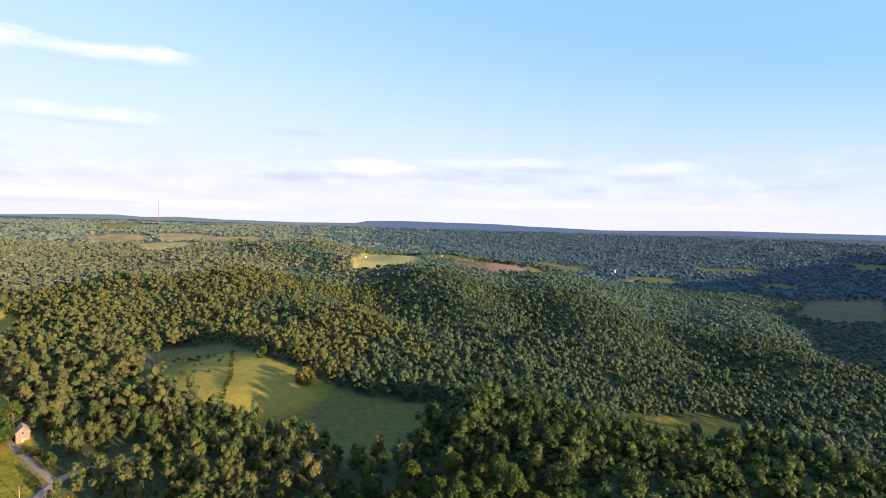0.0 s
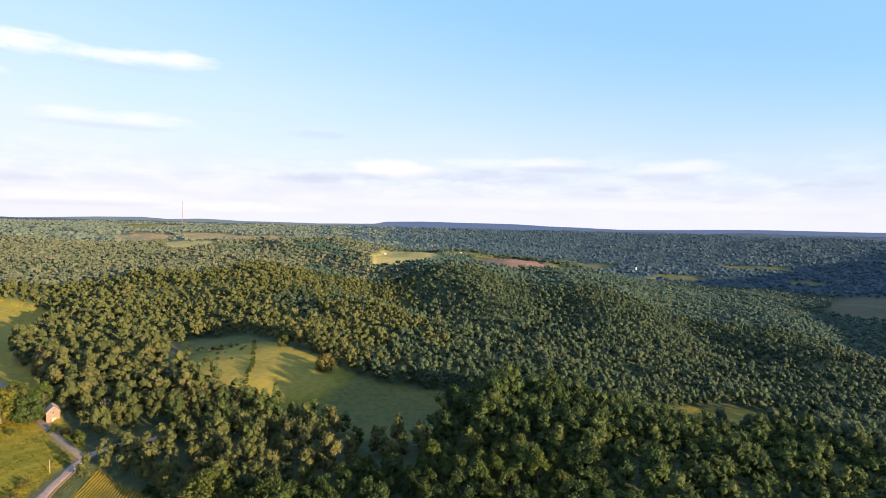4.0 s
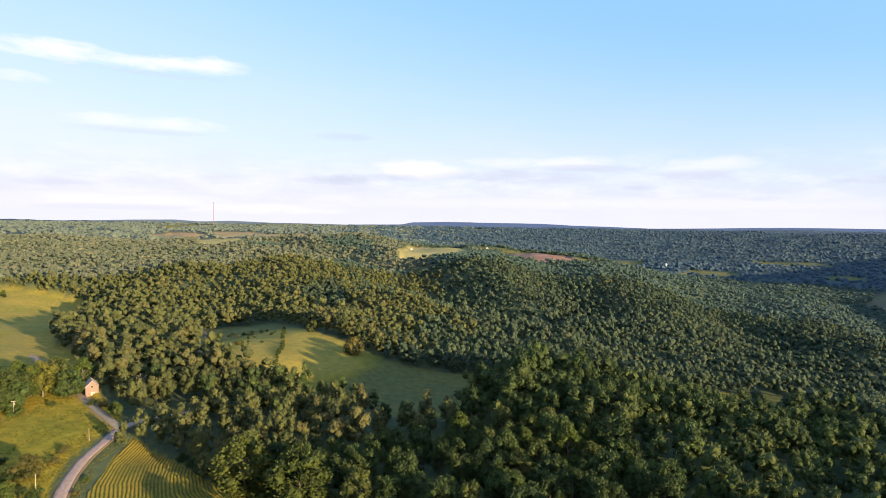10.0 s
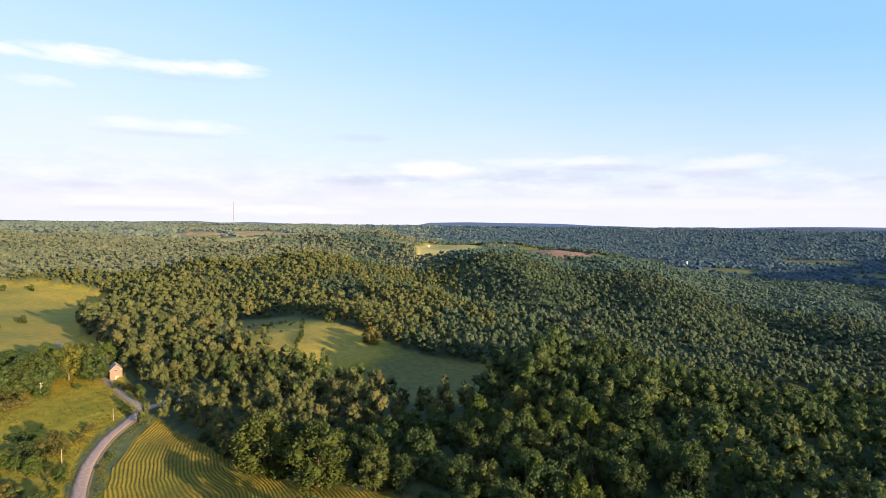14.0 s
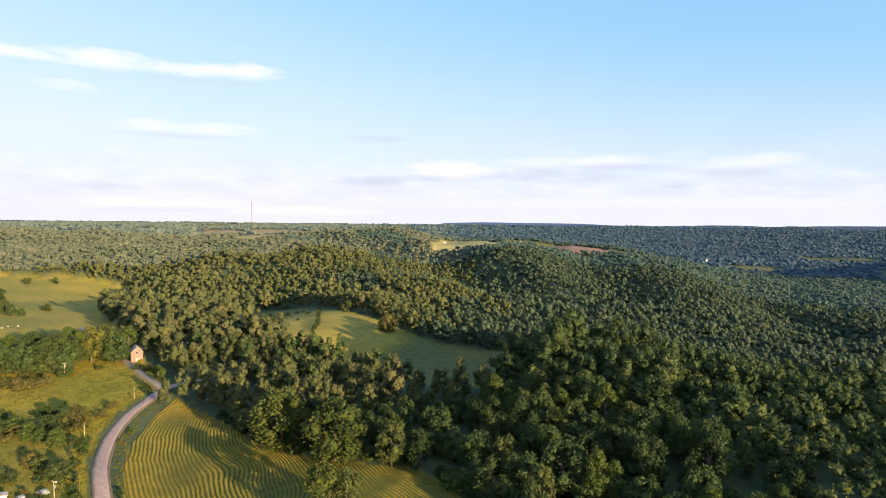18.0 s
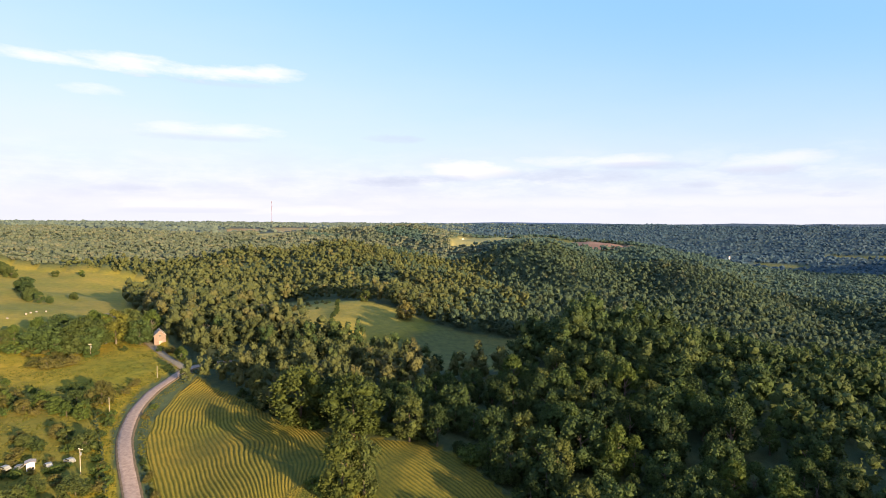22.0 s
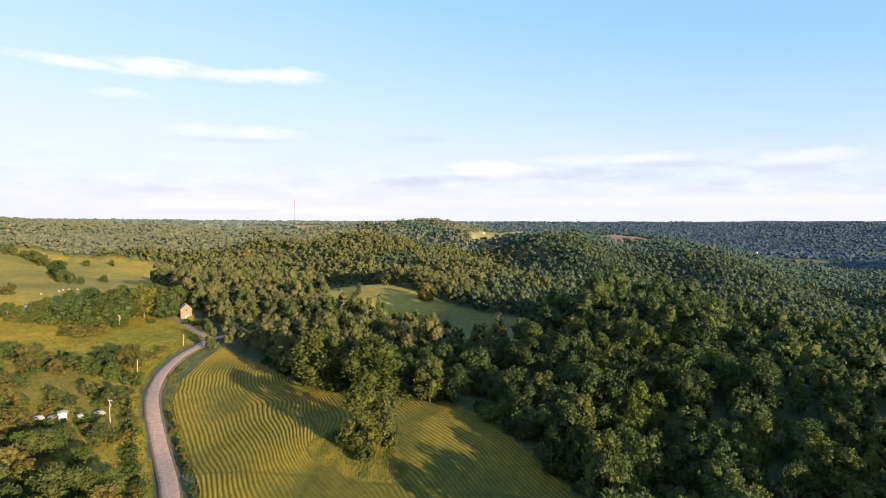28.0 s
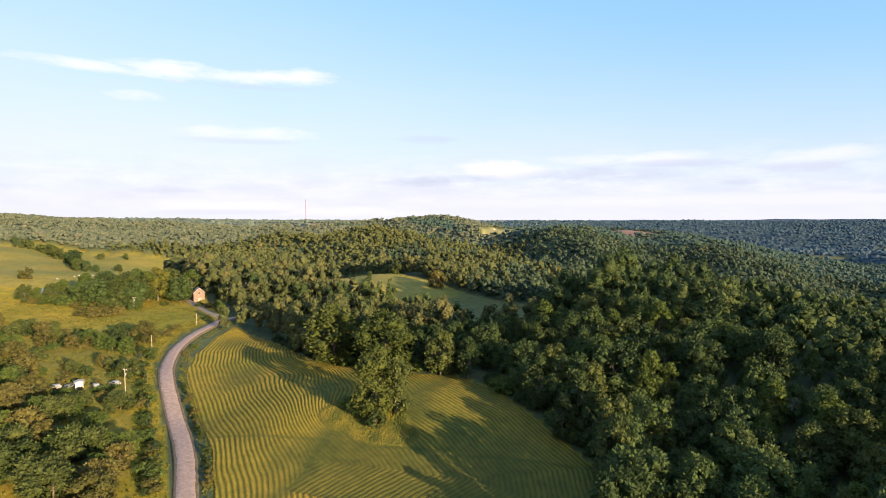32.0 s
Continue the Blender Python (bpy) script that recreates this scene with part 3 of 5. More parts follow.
def trunk_shape(tall, girth, limbs, seed, sides=7):
    rng = np.random.default_rng(seed)
    verts, tris, at = [], [], 0

    def limb(a, b, ra, rb, steps):
        nonlocal at
        a, b = np.array(a, float), np.array(b, float)
        axis = (b - a) / np.linalg.norm(b - a)
        u = np.cross(axis, (0.31, 0.9, 0.2))
        u /= np.linalg.norm(u)
        w = np.cross(axis, u)
        rings = []
        for s in np.linspace(0, 1, steps):
            c = a + (b - a) * s + (u * rng.normal() + w * rng.normal()) * ra * 0.3 * (0 < s < 1)
            r = ra + (rb - ra) * s
            if s == 0:
                r *= 1.25
            t = np.arange(sides) * 6.2832 / sides
            rings.append(c + r * (np.cos(t)[:, None] * u + np.sin(t)[:, None] * w))
        verts.extend(rings)
        for k in range(steps - 1):
            for j in range(sides):
                p, q = at + k * sides + j, at + k * sides + (j + 1) % sides
                tris.extend([[p, q, q + sides], [p, q + sides, p + sides]])
        at += steps * sides

    limb((0, 0, -0.6), (rng.normal() * 0.3, rng.normal() * 0.3, tall), girth, girth * 0.3, 5)
    for k in range(limbs):
        t, h = rng.uniform(0, 6.28), tall * rng.uniform(0.4, 0.8)
        reach = tall * rng.uniform(0.2, 0.32)
        limb((0, 0, h), (reach * math.cos(t), reach * math.sin(t), h + reach * rng.uniform(0.6, 1.2)), girth * 0.42, girth * 0.12, 3)
    return np.concatenate(verts), np.array(tris)


def scatter(name, shapes, x, y, scale, label, mat, seed, slim=None):
    """Many crowns in one mesh."""
    rng = np.random.default_rng(seed)
    z = height(x, y)
    slim = np.ones(len(x)) if slim is None else slim
    turn, kind, tint = rng.uniform(0, 6.283, len(x)), rng.integers(0, len(shapes), len(x)), np.clip(0.36 + 0.17 * waves(x, y, 90, 51) + rng.normal(0, 0.13, len(x)), 0, 0.999)
    tint = np.where(rng.uniform(0, 1, len(x)) < 0.03, 0.97, tint)
    flat_v, flat_f, flat_t, at = [], [], [], 0
    for k, (v, f) in enumerate(shapes):
        who = np.nonzero(kind == k)[0]
        if not len(who):
            continue
        c, s = np.cos(turn[who])[:, None], np.sin(turn[who])[:, None]
        sc = scale[who][:, None]
        up = sc * rng.uniform(0.88, 1.15, (len(who), 1))
        sc = sc * slim[who][:, None]
        px = (v[None, :, 0] * c - v[None, :, 1] * s) * sc + x[who][:, None]
        py = (v[None, :, 0] * s + v[None, :, 1] * c) * sc + y[who][:, None]
        pz = v[None, :, 2] * up + z[who][:, None]
        flat_v.append(np.stack([px, py, pz], -1).reshape(-1, 3))
        flat_f.append((f[None] + (np.arange(len(who)) * len(v))[:, None, None]).reshape(-1, 3) + at)
        flat_t.append(np.repeat(tint[who], len(v)))
        at += len(who) * len(v)
    ob = add_mesh(name, np.concatenate(flat_v), np.concatenate(flat_f), mat, None, False, tint=np.concatenate(flat_t))
    return tagged(ob, label, "trees", kind="stuff")




def stand(near, far, step, seed, left=-57.0, right=50.0):
    """Places of trees of the closed woods between two distances from the origin of the map."""
    rng = np.random.default_rng(seed)
    lim = far * 1.02
    gx, gy = np.meshgrid(np.arange(-lim, lim, step), np.arange(-lim, lim, step * 0.9))
    gx = gx + (np.arange(gx.shape[0]) % 2)[:, None] * step / 2
    x = (gx + rng.uniform(-0.42, 0.42, gx.shape) * step).ravel()
    y = (gy + rng.uniform(-0.42, 0.42, gy.shape) * step).ravel()
    r, a = np.hypot(x, y), np.degrees(np.arctan2(x, y))
    keep = (r > near) & (r <= far) & (a > left) & (a < right) & (rng.uniform(0, 1, len(x)) > 0.05)
    x, y = x[keep], y[keep]
    for poly in OPEN:
        m = ~inside(poly, x, y)
        x, y = x[m], y[m]
    m = (away(ROAD, x, y)[0] > np.where(y < 215, 15, np.where(x < -172, 13, 9))) & (away(DRIVE, x, y)[0] > 9) & (away(TRACK, x, y)[0] > 7)
    return x[m], y[m]


rng = np.random.default_rng(11)
NEAR_SHAPES = [crown_shape(100 + k, 14, 230, 0.46, 3.9 + 0.3 * (k % 3), 6.2 + 0.4 * (k % 4), 0.6, 0.3 * (k % 3 == 2), 0.44, 0.8, 0.45) for k in range(8)]
MID_SHAPES = [crown_shape(150 + k, 11, 80, 0.5, 3.6 + 0.3 * (k % 3), 6.4 + 0.5 * (k % 3), 0.6, 0.35 * (k % 2), 0.44, 0.95, 0.5, 1.0, 0.34) for k in range(9)]
TALL_SHAPES = [crown_shape(180 + k, 16, 420, 0.32, 3.5 + 0.2 * (k % 3), 6.2, 0.8, 0.25 * (k % 2), 0.42, 0.78, 0.5) for k in range(6)]
SLOPE_SHAPES = [crown_shape(200 + k, 6, 16, 0.55, 3.1 + 0.3 * (k % 3), 6.4 + 0.6 * (k % 3), 0.6, 0.4 * (k % 2), 0.5, 1.0, 0.6, 1.0, 0.42) for k in range(9)]
FAR_SHAPES = [crown_shape(300 + k, 3, 0, 1.3, 3.4, 6.4, 1.2, 0.3 * (k % 2), 0.66, 1.0, 0.5, 1.0, 0.42) for k in range(7)]
HAZE_SHAPES = [crown_shape(400 + k, 1, 0, 2.6, 8.2, 5.0, 1.0, 0, 0.5) for k in range(5)]


def mixed_woods(shapes, x, y, size, label, cool, warm, seed, slim=None):
    """Olive leaf tone on the western slopes, darker green tone to the east."""
    west = x / np.maximum(1, np.hypot(x, y) / 400) < -70 + 70 * waves(x, y, 210, 71) + 35 * waves(x, y, 60, 72)
    slim = np.ones(len(x)) if slim is None else slim
    scatter("woodland", shapes, x[~west], y[~west], size[~west], label, cool, seed, slim[~west])
    scatter("woodland", shapes, x[west], y[west], size[west], label.replace("green", "olive green", 1), warm, seed + 40, slim[west])


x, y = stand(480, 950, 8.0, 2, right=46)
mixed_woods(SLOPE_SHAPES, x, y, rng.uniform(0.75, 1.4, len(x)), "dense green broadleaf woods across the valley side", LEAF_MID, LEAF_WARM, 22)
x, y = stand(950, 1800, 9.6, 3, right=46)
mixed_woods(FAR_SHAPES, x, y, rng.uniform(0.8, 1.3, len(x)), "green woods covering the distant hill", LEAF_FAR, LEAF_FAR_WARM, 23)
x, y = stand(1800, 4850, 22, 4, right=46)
mixed_woods(HAZE_SHAPES, x, y, rng.uniform(0.9, 1.6, len(x)), "far green woods, tinted blue for haze, in the valley and on the plateau", LEAF_HAZE_BLUE, LEAF_HAZE, 24, np.full(len(x), 1.25))

# ---- single trees: each is a foot with a trunk and a crown ----
def tree_kind(name, seed, label, mat, lobes=30, leaves=2000, leaf=0.27, wide=4.2, tall=6.0, base=-0.5, pointed=0.0, limbs=5, girth=0.30, lump=0.30, core=0.66, spray=0.55):
    foot = tagged(new(name), label, "bush" if name == "bush" else "tree")
    v, f = trunk_shape(base + tall * 1.25, girth, limbs, seed)
    add_mesh("trunk", v, f, BARK, foot, True)
    v, f = crown_shape(seed, lobes, leaves, leaf, wide, tall, base, pointed, lump, core, spray, 0.9)
    add_mesh("crown", v, f, mat, foot, False, tint=np.zeros(len(v)))
    foot["tall"] = base + 1.85 * tall
    return foot


def leaf_tone(name, dark, light):
    return foliage(name, dark, tuple((a + b) / 2 for a, b in zip(dark, light)), light, tuple((a + b) / 2 for a, b in zip(dark, light)), 0.5, 0.3)


LEAF_YELLOW = leaf_tone("leaves_yellow_green", (0.072, 0.088, 0.016), (0.118, 0.124, 0.024))
LEAF_BRIGHT = leaf_tone("leaves_bright_green", (0.046, 0.077, 0.018), (0.077, 0.110, 0.025))
LEAF_OLIVE = leaf_tone("leaves_olive", (0.045, 0.066, 0.018), (0.079, 0.098, 0.029))
LEAF_FIELD = leaf_tone("leaves_field_tree", (0.044, 0.064, 0.014), (0.080, 0.099, 0.022))
LEAF_SCRUB = leaf_tone("leaves_scrub", (0.068, 0.070, 0.020), (0.120, 0.108, 0.034))
LEAF_DARK = leaf_tone("leaves_dark", (0.026, 0.046, 0.014), (0.052, 0.076, 0.022))

ROUND = [tree_kind("tree", 501, "tall rounded green broadleaf tree at the edge of the woods", LEAF, wide=4.6, tall=6.0),
         tree_kind("tree", 502, "broad green broadleaf tree with a lumpy crown", LEAF, wide=5.0, tall=5.8, lobes=30, leaves=2200),
         tree_kind("tree", 503, "slender green tree with a pointed crown", LEAF, wide=3.6, tall=6.4, pointed=0.5),
         tree_kind("tree", 504, "dark green broadleaf tree in the woods", LEAF_DARK, wide=4.3, tall=6.2),
         tree_kind("tree", 505, "bright green broadleaf tree with an open crown", LEAF_BRIGHT, wide=3.7, tall=6.2, pointed=0.35),
         tree_kind("tree", 506, "olive green broadleaf tree with thin leaves", LEAF_OLIVE, wide=4.2, tall=6.0, leaves=1800),
         tree_kind("tree", 507, "rounded green broadleaf tree with a dense crown", LEAF, wide=4.8, tall=5.8, lobes=30, leaves=2200)]
LONE = [tree_kind("tree", 521, "yellow-green maple tree beside the drive", LEAF_YELLOW, wide=5.0, tall=5.6, lobes=28, leaves=1700, base=0.8, lump=0.26, leaf=0.32),
        tree_kind("tree", 522, "large leafy green tree standing alone in the mown field", LEAF_FIELD, wide=4.6, tall=6.6, base=-0.4, lobes=40, leaves=3000, leaf=0.26, lump=0.26),
        tree_kind("tree", 523, "great round dense green tree at the field's edge", LEAF_FIELD, wide=6.0, tall=6.0, base=-0.5, lobes=48, leaves=3200, leaf=0.28, lump=0.24)]
BUSH = [tree_kind("bush", 541, "rough green bush in the long grass", LEAF_SCRUB, 16, 600, 0.17, 2.1, 1.6, -0.3, lump=0.34, limbs=3, girth=0.1),
        tree_kind("bush", 542, "leafy green shrub beside the grass", LEAF_BRIGHT, 16, 600, 0.17, 2.4, 1.5, -0.3, lump=0.33, limbs=3, girth=0.1),
        tree_kind("bush", 543, "dark green shrub in the scrub", LEAF_DARK, 16, 600, 0.17, 2.0, 1.8, -0.3, 0.3, lump=0.34, limbs=3, girth=0.1)]
SCRUB_TREE = [tree_kind("tree", 561, "small olive green scrub tree in rough grass", LEAF_SCRUB, 28, 2000, 0.17, 3.2, 3.4, -0.8, lump=0.28, limbs=4, girth=0.16),
              tree_kind("tree", 562, "small sunlit green tree in rough grass", LEAF_BRIGHT, 28, 2000, 0.17, 3.0, 3.6, -0.8, 0.25, lump=0.28, limbs=4, girth=0.16),
              tree_kind("tree", 563, "small dense green tree in rough grass", LEAF_OLIVE, 28, 2000, 0.17, 3.4, 3.2, -0.8, lump=0.27, limbs=4, girth=0.16)]
used = set()


def plant(kind, x, y, tall, turn, group="", label="", wide=1.0):
    """Sets a tree of that kind on the ground, as high as wanted. The first of a kind is the original."""
    k = tall / kind["tall"]
    m = pose(x, y, ground_at(x, y) - 0.15, 0, 0, turn)
    if kind.name in used:
        ob = copy_thing(kind, m)
    else:
        used.add(kind.name)
        ob, kind.matrix_basis = kind, m
    ob.scale = (k * wide, k * wide, k)
    if label:
        ob["label"] = label
    if group:
        ob["group"] = group
    return ob


pick = random.Random(7)
# meadow tree line, house clump, scrub: x, y, height
LINE = [(-765, 600, 9), (-750, 602, 10), (-735, 598, 9), (-722, 600, 10), (-708, 598, 9), (-690, 590, 10), (-672, 580, 9), (-655, 572, 10), (-441, 396, 8), (-432, 389, 9), (-424, 383, 8), (-415, 374, 9), (-404, 366, 8),
        (-396, 360, 7), (-389, 353, 8), (-376, 350, 7), (-371, 354, 6), (-388, 393, 5), (-392, 397, 5), (-639, 620, 5), (-605, 629, 5), (-612, 634, 6)]
for x, y, h in LINE:
    plant(pick.choice([SCRUB_TREE[2], SCRUB_TREE[1], ROUND[0], ROUND[6]]), x, y, h * pick.uniform(1.0, 1.6), pick.uniform(0, 360), "trees along the meadow", wide=pick.uniform(0.9, 1.3))
plant(BUSH[0], -329, 263, 6, 20, "bushes in the meadow", "round green bush alone in the sunny meadow")
CLUMP = [(-287, 228, 7), (-281, 230, 6), (-277, 235, 7), (-276, 241, 8), (-258, 238, 10), (-250, 240, 11), (-245, 246, 12), (-243, 253, 13), (-239, 257, 11), (-241, 264, 12),
         (-232, 274, 12), (-224, 270, 10), (-226, 283, 12), (-240, 280, 12), (-252, 268, 12), (-262, 256, 11), (-270, 250, 10), (-237, 249, 10), (-242, 246, 10)]
for x, y, h in CLUMP:
    h *= 1.4
    plant(pick.choice([ROUND[0], ROUND[5], ROUND[5], ROUND[6], ROUND[4]] if h > 8 else SCRUB_TREE), x, y, h, pick.uniform(0, 360), "trees round the house", wide=1.2)
plant(LONE[0], -236, 266, 19, 40, "trees round the house")
plant(SCRUB_TREE[1], -185, 252, 7, 70, "trees round the house")
for x, y, h in [(-243, 222, 4), (-236, 222, 4.5), (-232, 226, 4), (-229, 230, 4), (-205, 262, 3), (-198, 262, 3), (-222, 256, 2.5)]:
    plant(pick.choice(BUSH), x, y, h, pick.uniform(0, 360), "bushes round the house", wide=1.3)
SCRUB = [(-238, 185, 4), (-219, 181, 6), (-212, 180, 5), (-196, 182, 6), (-186, 178, 6), (-180, 177, 5), (-173, 177, 6), (-177, 191, 8), (-171, 153, 3), (-167, 153, 3), (-170, 163, 4),
         (-165, 162, 4), (-194, 158, 4), (-190, 145, 9), (-204, 152, 9), (-181, 142, 7), (-172, 130, 8), (-164, 130, 7), (-159, 119, 8), (-228, 175, 5), (-248, 178, 6), (-258, 190, 6),
         (-214, 165, 5), (-225, 160, 7), (-240, 165, 8), (-212, 140, 8), (-198, 132, 8), (-186, 122, 8)]
SCRUB_LOW = [(-151, 121, 6), (-145, 122, 7), (-145, 128, 5), (-142, 110, 8), (-136, 111, 6), (-126, 107, 8), (-120, 107, 9), (-116, 110, 7), (-108, 100, 7), (-104, 96, 7.5), (-99, 91, 8), (-112, 92, 8),
             (-133, 123, 5), (-133, 126, 4), (-145, 107, 8), (-136, 101, 8), (-157, 196, 1.6), (-153, 186, 1.6), (-176, 203, 2.5), (-179, 212, 2.5), (-155, 104, 8), (-165, 112, 8),
             (-128, 96, 8), (-118, 94, 8), (-137, 92, 8), (-176, 116, 9), (-148, 134, 4), (-178, 136, 6)]
for x, y, h in SCRUB + SCRUB_LOW:
    h *= 1.12
    plant(pick.choice(SCRUB_TREE if h > 4.4 else BUSH), x, y, h, pick.uniform(0, 360), "scrub trees by the road", wide=1.1 if h > 4.4 else 1.25)
# thick scrub round the parked cars, kept low along the camera's line of sight to them
grown = []
for k in range(900):
    x, y = pick.uniform(-280, -104), pick.uniform(84, 203)
    near_cars = math.hypot(x + 158, y - 144) < 9 or math.hypot(x + 145, y - 146) < 5
    if near_cars or not bool(inside(THICKET, x, y)) or any(math.hypot(x - a, y - b) < 5.2 for a, b in grown) or len(grown) > 110:
        continue
    if waves(np.array([x]), np.array([y]), 34, 91)[0] < -0.25:
        continue
    grown.append((x, y))
    before = 215 - math.hypot(x, y)
    high = pick.choice([pick.uniform(2.0, 3.6), pick.uniform(3.6, 6.5)])
    if before > 0 and abs(math.atan2(x, y) + 0.832) < 0.10:
        high = min(high, 1.0 + 0.2 * before)
    plant(pick.choice(SCRUB_TREE + BUSH[2:]) if high > 3.0 else pick.choice(BUSH), x, y, high, pick.uniform(0, 360), "scrub trees by the road", wide=pick.uniform(1.05, 1.4))
# field tree and the great trees at its edge
plant(LONE[1], -57, 149, 20, 10)
plant(ROUND[5], -51.5, 153, 17, 200, "", "leafy green tree beside the lone field tree")
plant(SCRUB_TREE[1], -63, 149, 6.5, 80, "", "young bright tree at the foot of the field tree")
plant(BUSH[1], -68, 153, 3, 0, "", "small leafy bush in the uncut grass")
plant(BUSH[2], -55, 145, 5, 0, "", "dark undergrowth at the foot of the field tree")
plant(LONE[2], -68, 190, 21, 10, "great trees at the field's edge", wide=1.2)
plant(LONE[2], -94, 199, 22, 130, "great trees at the field's edge", wide=1.15)
plant(ROUND[1], -84, 206, 17, 220, "great trees at the field's edge")
plant(SCRUB_TREE[0], -100, 396, 12, 50, "", "round pale green tree alone in the pasture", 1.15)
plant(SCRUB_TREE[2], -150, 452, 9, 50, "", "green tree at the pasture hedge")
for k in range(22):
    s = k / 21
    hx, hy = (-190 + 33 * s * 2, 490 - 86 * s * 2) if s < 0.5 else (-157 + 17 * (s * 2 - 1), 404 - 62 * (s * 2 - 1))
    plant(BUSH[2], hx + pick.uniform(-1, 1), hy + pick.uniform(-1, 1), pick.uniform(1.8, 3.4), pick.uniform(0, 360), "bushes of the pasture hedge", "dark bush in the hedge across the pasture")
# shrubs on both verges of the road
run = 0.0
for (ax, ay), (bx, by) in zip(ROAD[2:11], ROAD[3:12]):
    n = math.hypot(bx - ax, by - ay)
    ux, uy = (bx - ax) / n, (by - ay) / n
    for k in range(int(n / 2.6) if ay < 186 else 0):
        s = (k + pick.random()) * 2.6
        if pick.random() < 0.62:
            d = pick.uniform(6.6, 9.2)
            plant(pick.choice(BUSH), ax + ux * s - uy * d, ay + uy * s + ux * d, pick.uniform(1.3, 2.8), pick.uniform(0, 360), "weeds and shrubs along the road", "tall weeds and shrub on the road verge", 1.2)
        if pick.random() < 0.8:
            d = pick.uniform(4.4, 5.6)
            plant(pick.choice([BUSH[0], BUSH[2], BUSH[2]]), ax + ux * s + uy * d, ay + uy * s - ux * d, pick.uniform(0.9, 2.2) if ay < 150 else pick.uniform(0.4, 0.8), pick.uniform(0, 360), "weeds and shrubs along the road", "low shrub between road and field")

# the woods nearest the field, tree by tree
x, y = stand(95, 255, 9.4, 1)
m = (np.hypot(x + 160, y - 238) > 9) & (np.hypot(x + 94, y - 200) > 11) & (np.hypot(x + 68, y - 191) > 11)
x, y = x[m], y[m]
order = np.argsort(np.hypot(x + 10, y - 150))[:190]
for a, b in zip(x[order], y[order]):
    kind = pick.choice([ROUND[4], ROUND[5], ROUND[5], ROUND[0], ROUND[6]] if a < -110 else ROUND)
    low = -200 < a < -12 and b > 205
    high = pick.uniform(0.85, 1.15) * min(13, max(9.5, 10.5 + (255 - b) * 0.05)) if low else pick.choice([pick.uniform(10, 14), pick.uniform(14, 18)])
    plant(kind, float(a), float(b), high, pick.uniform(0, 360), "woodland trees", wide=pick.uniform(0.7, 0.95) if low else pick.uniform(0.85, 1.12))
x, y = np.delete(x, order), np.delete(y, order)
x2, y2 = stand(255, 345, 9.0, 5)
x, y = np.r_[x, x2], np.r_[y, y2]


def tree_size(x, y):
    """Taller on the knoll and in the strip before the pasture."""
    size = rng.uniform(0.75, 1.25, len(x)) * (1 + 0.3 * np.exp(-((x - 72) / 60) ** 2 - ((y - 298) / 50) ** 2) + 0.75 * np.exp(-((x - 24) / 38) ** 2 - ((y - 290) / 46) ** 2)
                                              + 0.8 * np.exp(-((x - 290) / 60) ** 2 - ((y - 335) / 45) ** 2) + 0.7 * np.exp(-((x - 205) / 60) ** 2 - ((y - 295) / 28) ** 2))
    size = size * (1 + 0.12 * waves(x, y, 45, 77))
    return size * np.where((x < -105) & (y > 255), 1.22, 1.0)


size = tree_size(x, y)
big = size > 1.4
slim = np.where((x > -200) & (x < -8) & (y > 205), 0.82, 0.92)
mixed_woods(NEAR_SHAPES, x[~big], y[~big], size[~big], "dense green broadleaf woods on the knoll", LEAF, LEAF_WARM, 21, slim[~big])
scatter("woodland", TALL_SHAPES, x[big], y[big], size[big], "tall green broadleaf trees on top of the knoll", LEAF, 28, slim[big])
x, y = stand(345, 480, 8.2, 9)
mixed_woods(MID_SHAPES, x, y, np.clip(tree_size(x, y), 0.7, 1.5), "dense green broadleaf woods behind the pasture", LEAF_MID, LEAF_WARM, 26)
# unseen trees added on the sun's side to shade the near woods and hay
x, y = stand(42, 95, 9.0, 6, 10, 34)
x2, y2 = stand(42, 190, 8.5, 8, 30, 112)
x, y = np.r_[x, x2], np.r_[y, y2]
scatter("woodland", TALL_SHAPES, x, y, rng.uniform(0.85, 1.15, len(x)), "tall green woods out of view, added for their shade", LEAF, 25)

# ---- mown hay field with windrows ----

def hay_material():
    m, nodes, links, b = material("mown_hay", 0.95)
    row = nodes.new("ShaderNodeAttribute")
    row.attribute_name = "swath"
    mid = noise_node(nodes, links, 0.30, 5, 0.65)
    small = noise_node(nodes, links, 3.5, 4, 0.7)
    # green stubble, its colour darkened for the shadow between the rows
    stubble = ramp_node(nodes, links, mid, [(0.3, (0.030, 0.042, 0.008)), (0.7, (0.066, 0.073, 0.012))])
    dry = ramp_node(nodes, links, mid, [(0.3, (0.152, 0.122, 0.016)), (0.7, (0.236, 0.174, 0.027))])
    tone = mix_node(nodes, links, row.outputs["Fac"], stubble, dry)
    tone = mix_node(nodes, links, 1.0, tone, ramp_node(nodes, links, small, [(0.3, (0.72, 0.72, 0.7)), (0.7, (1.2, 1.2, 1.15))]), "MULTIPLY")
    tone = mix_node(nodes, links, 1.0, tone, ramp_node(nodes, links, noise_node(nodes, links, 0.03, 3, 0.5), [(0.35, (0.8, 0.9, 0.8)), (0.65, (1.15, 1.05, 1.0))]), "MULTIPLY")
    links.new(tone, b.inputs["Base Color"])
    bump_node(nodes, links, b, small, 0.8, 0.12)
    return m


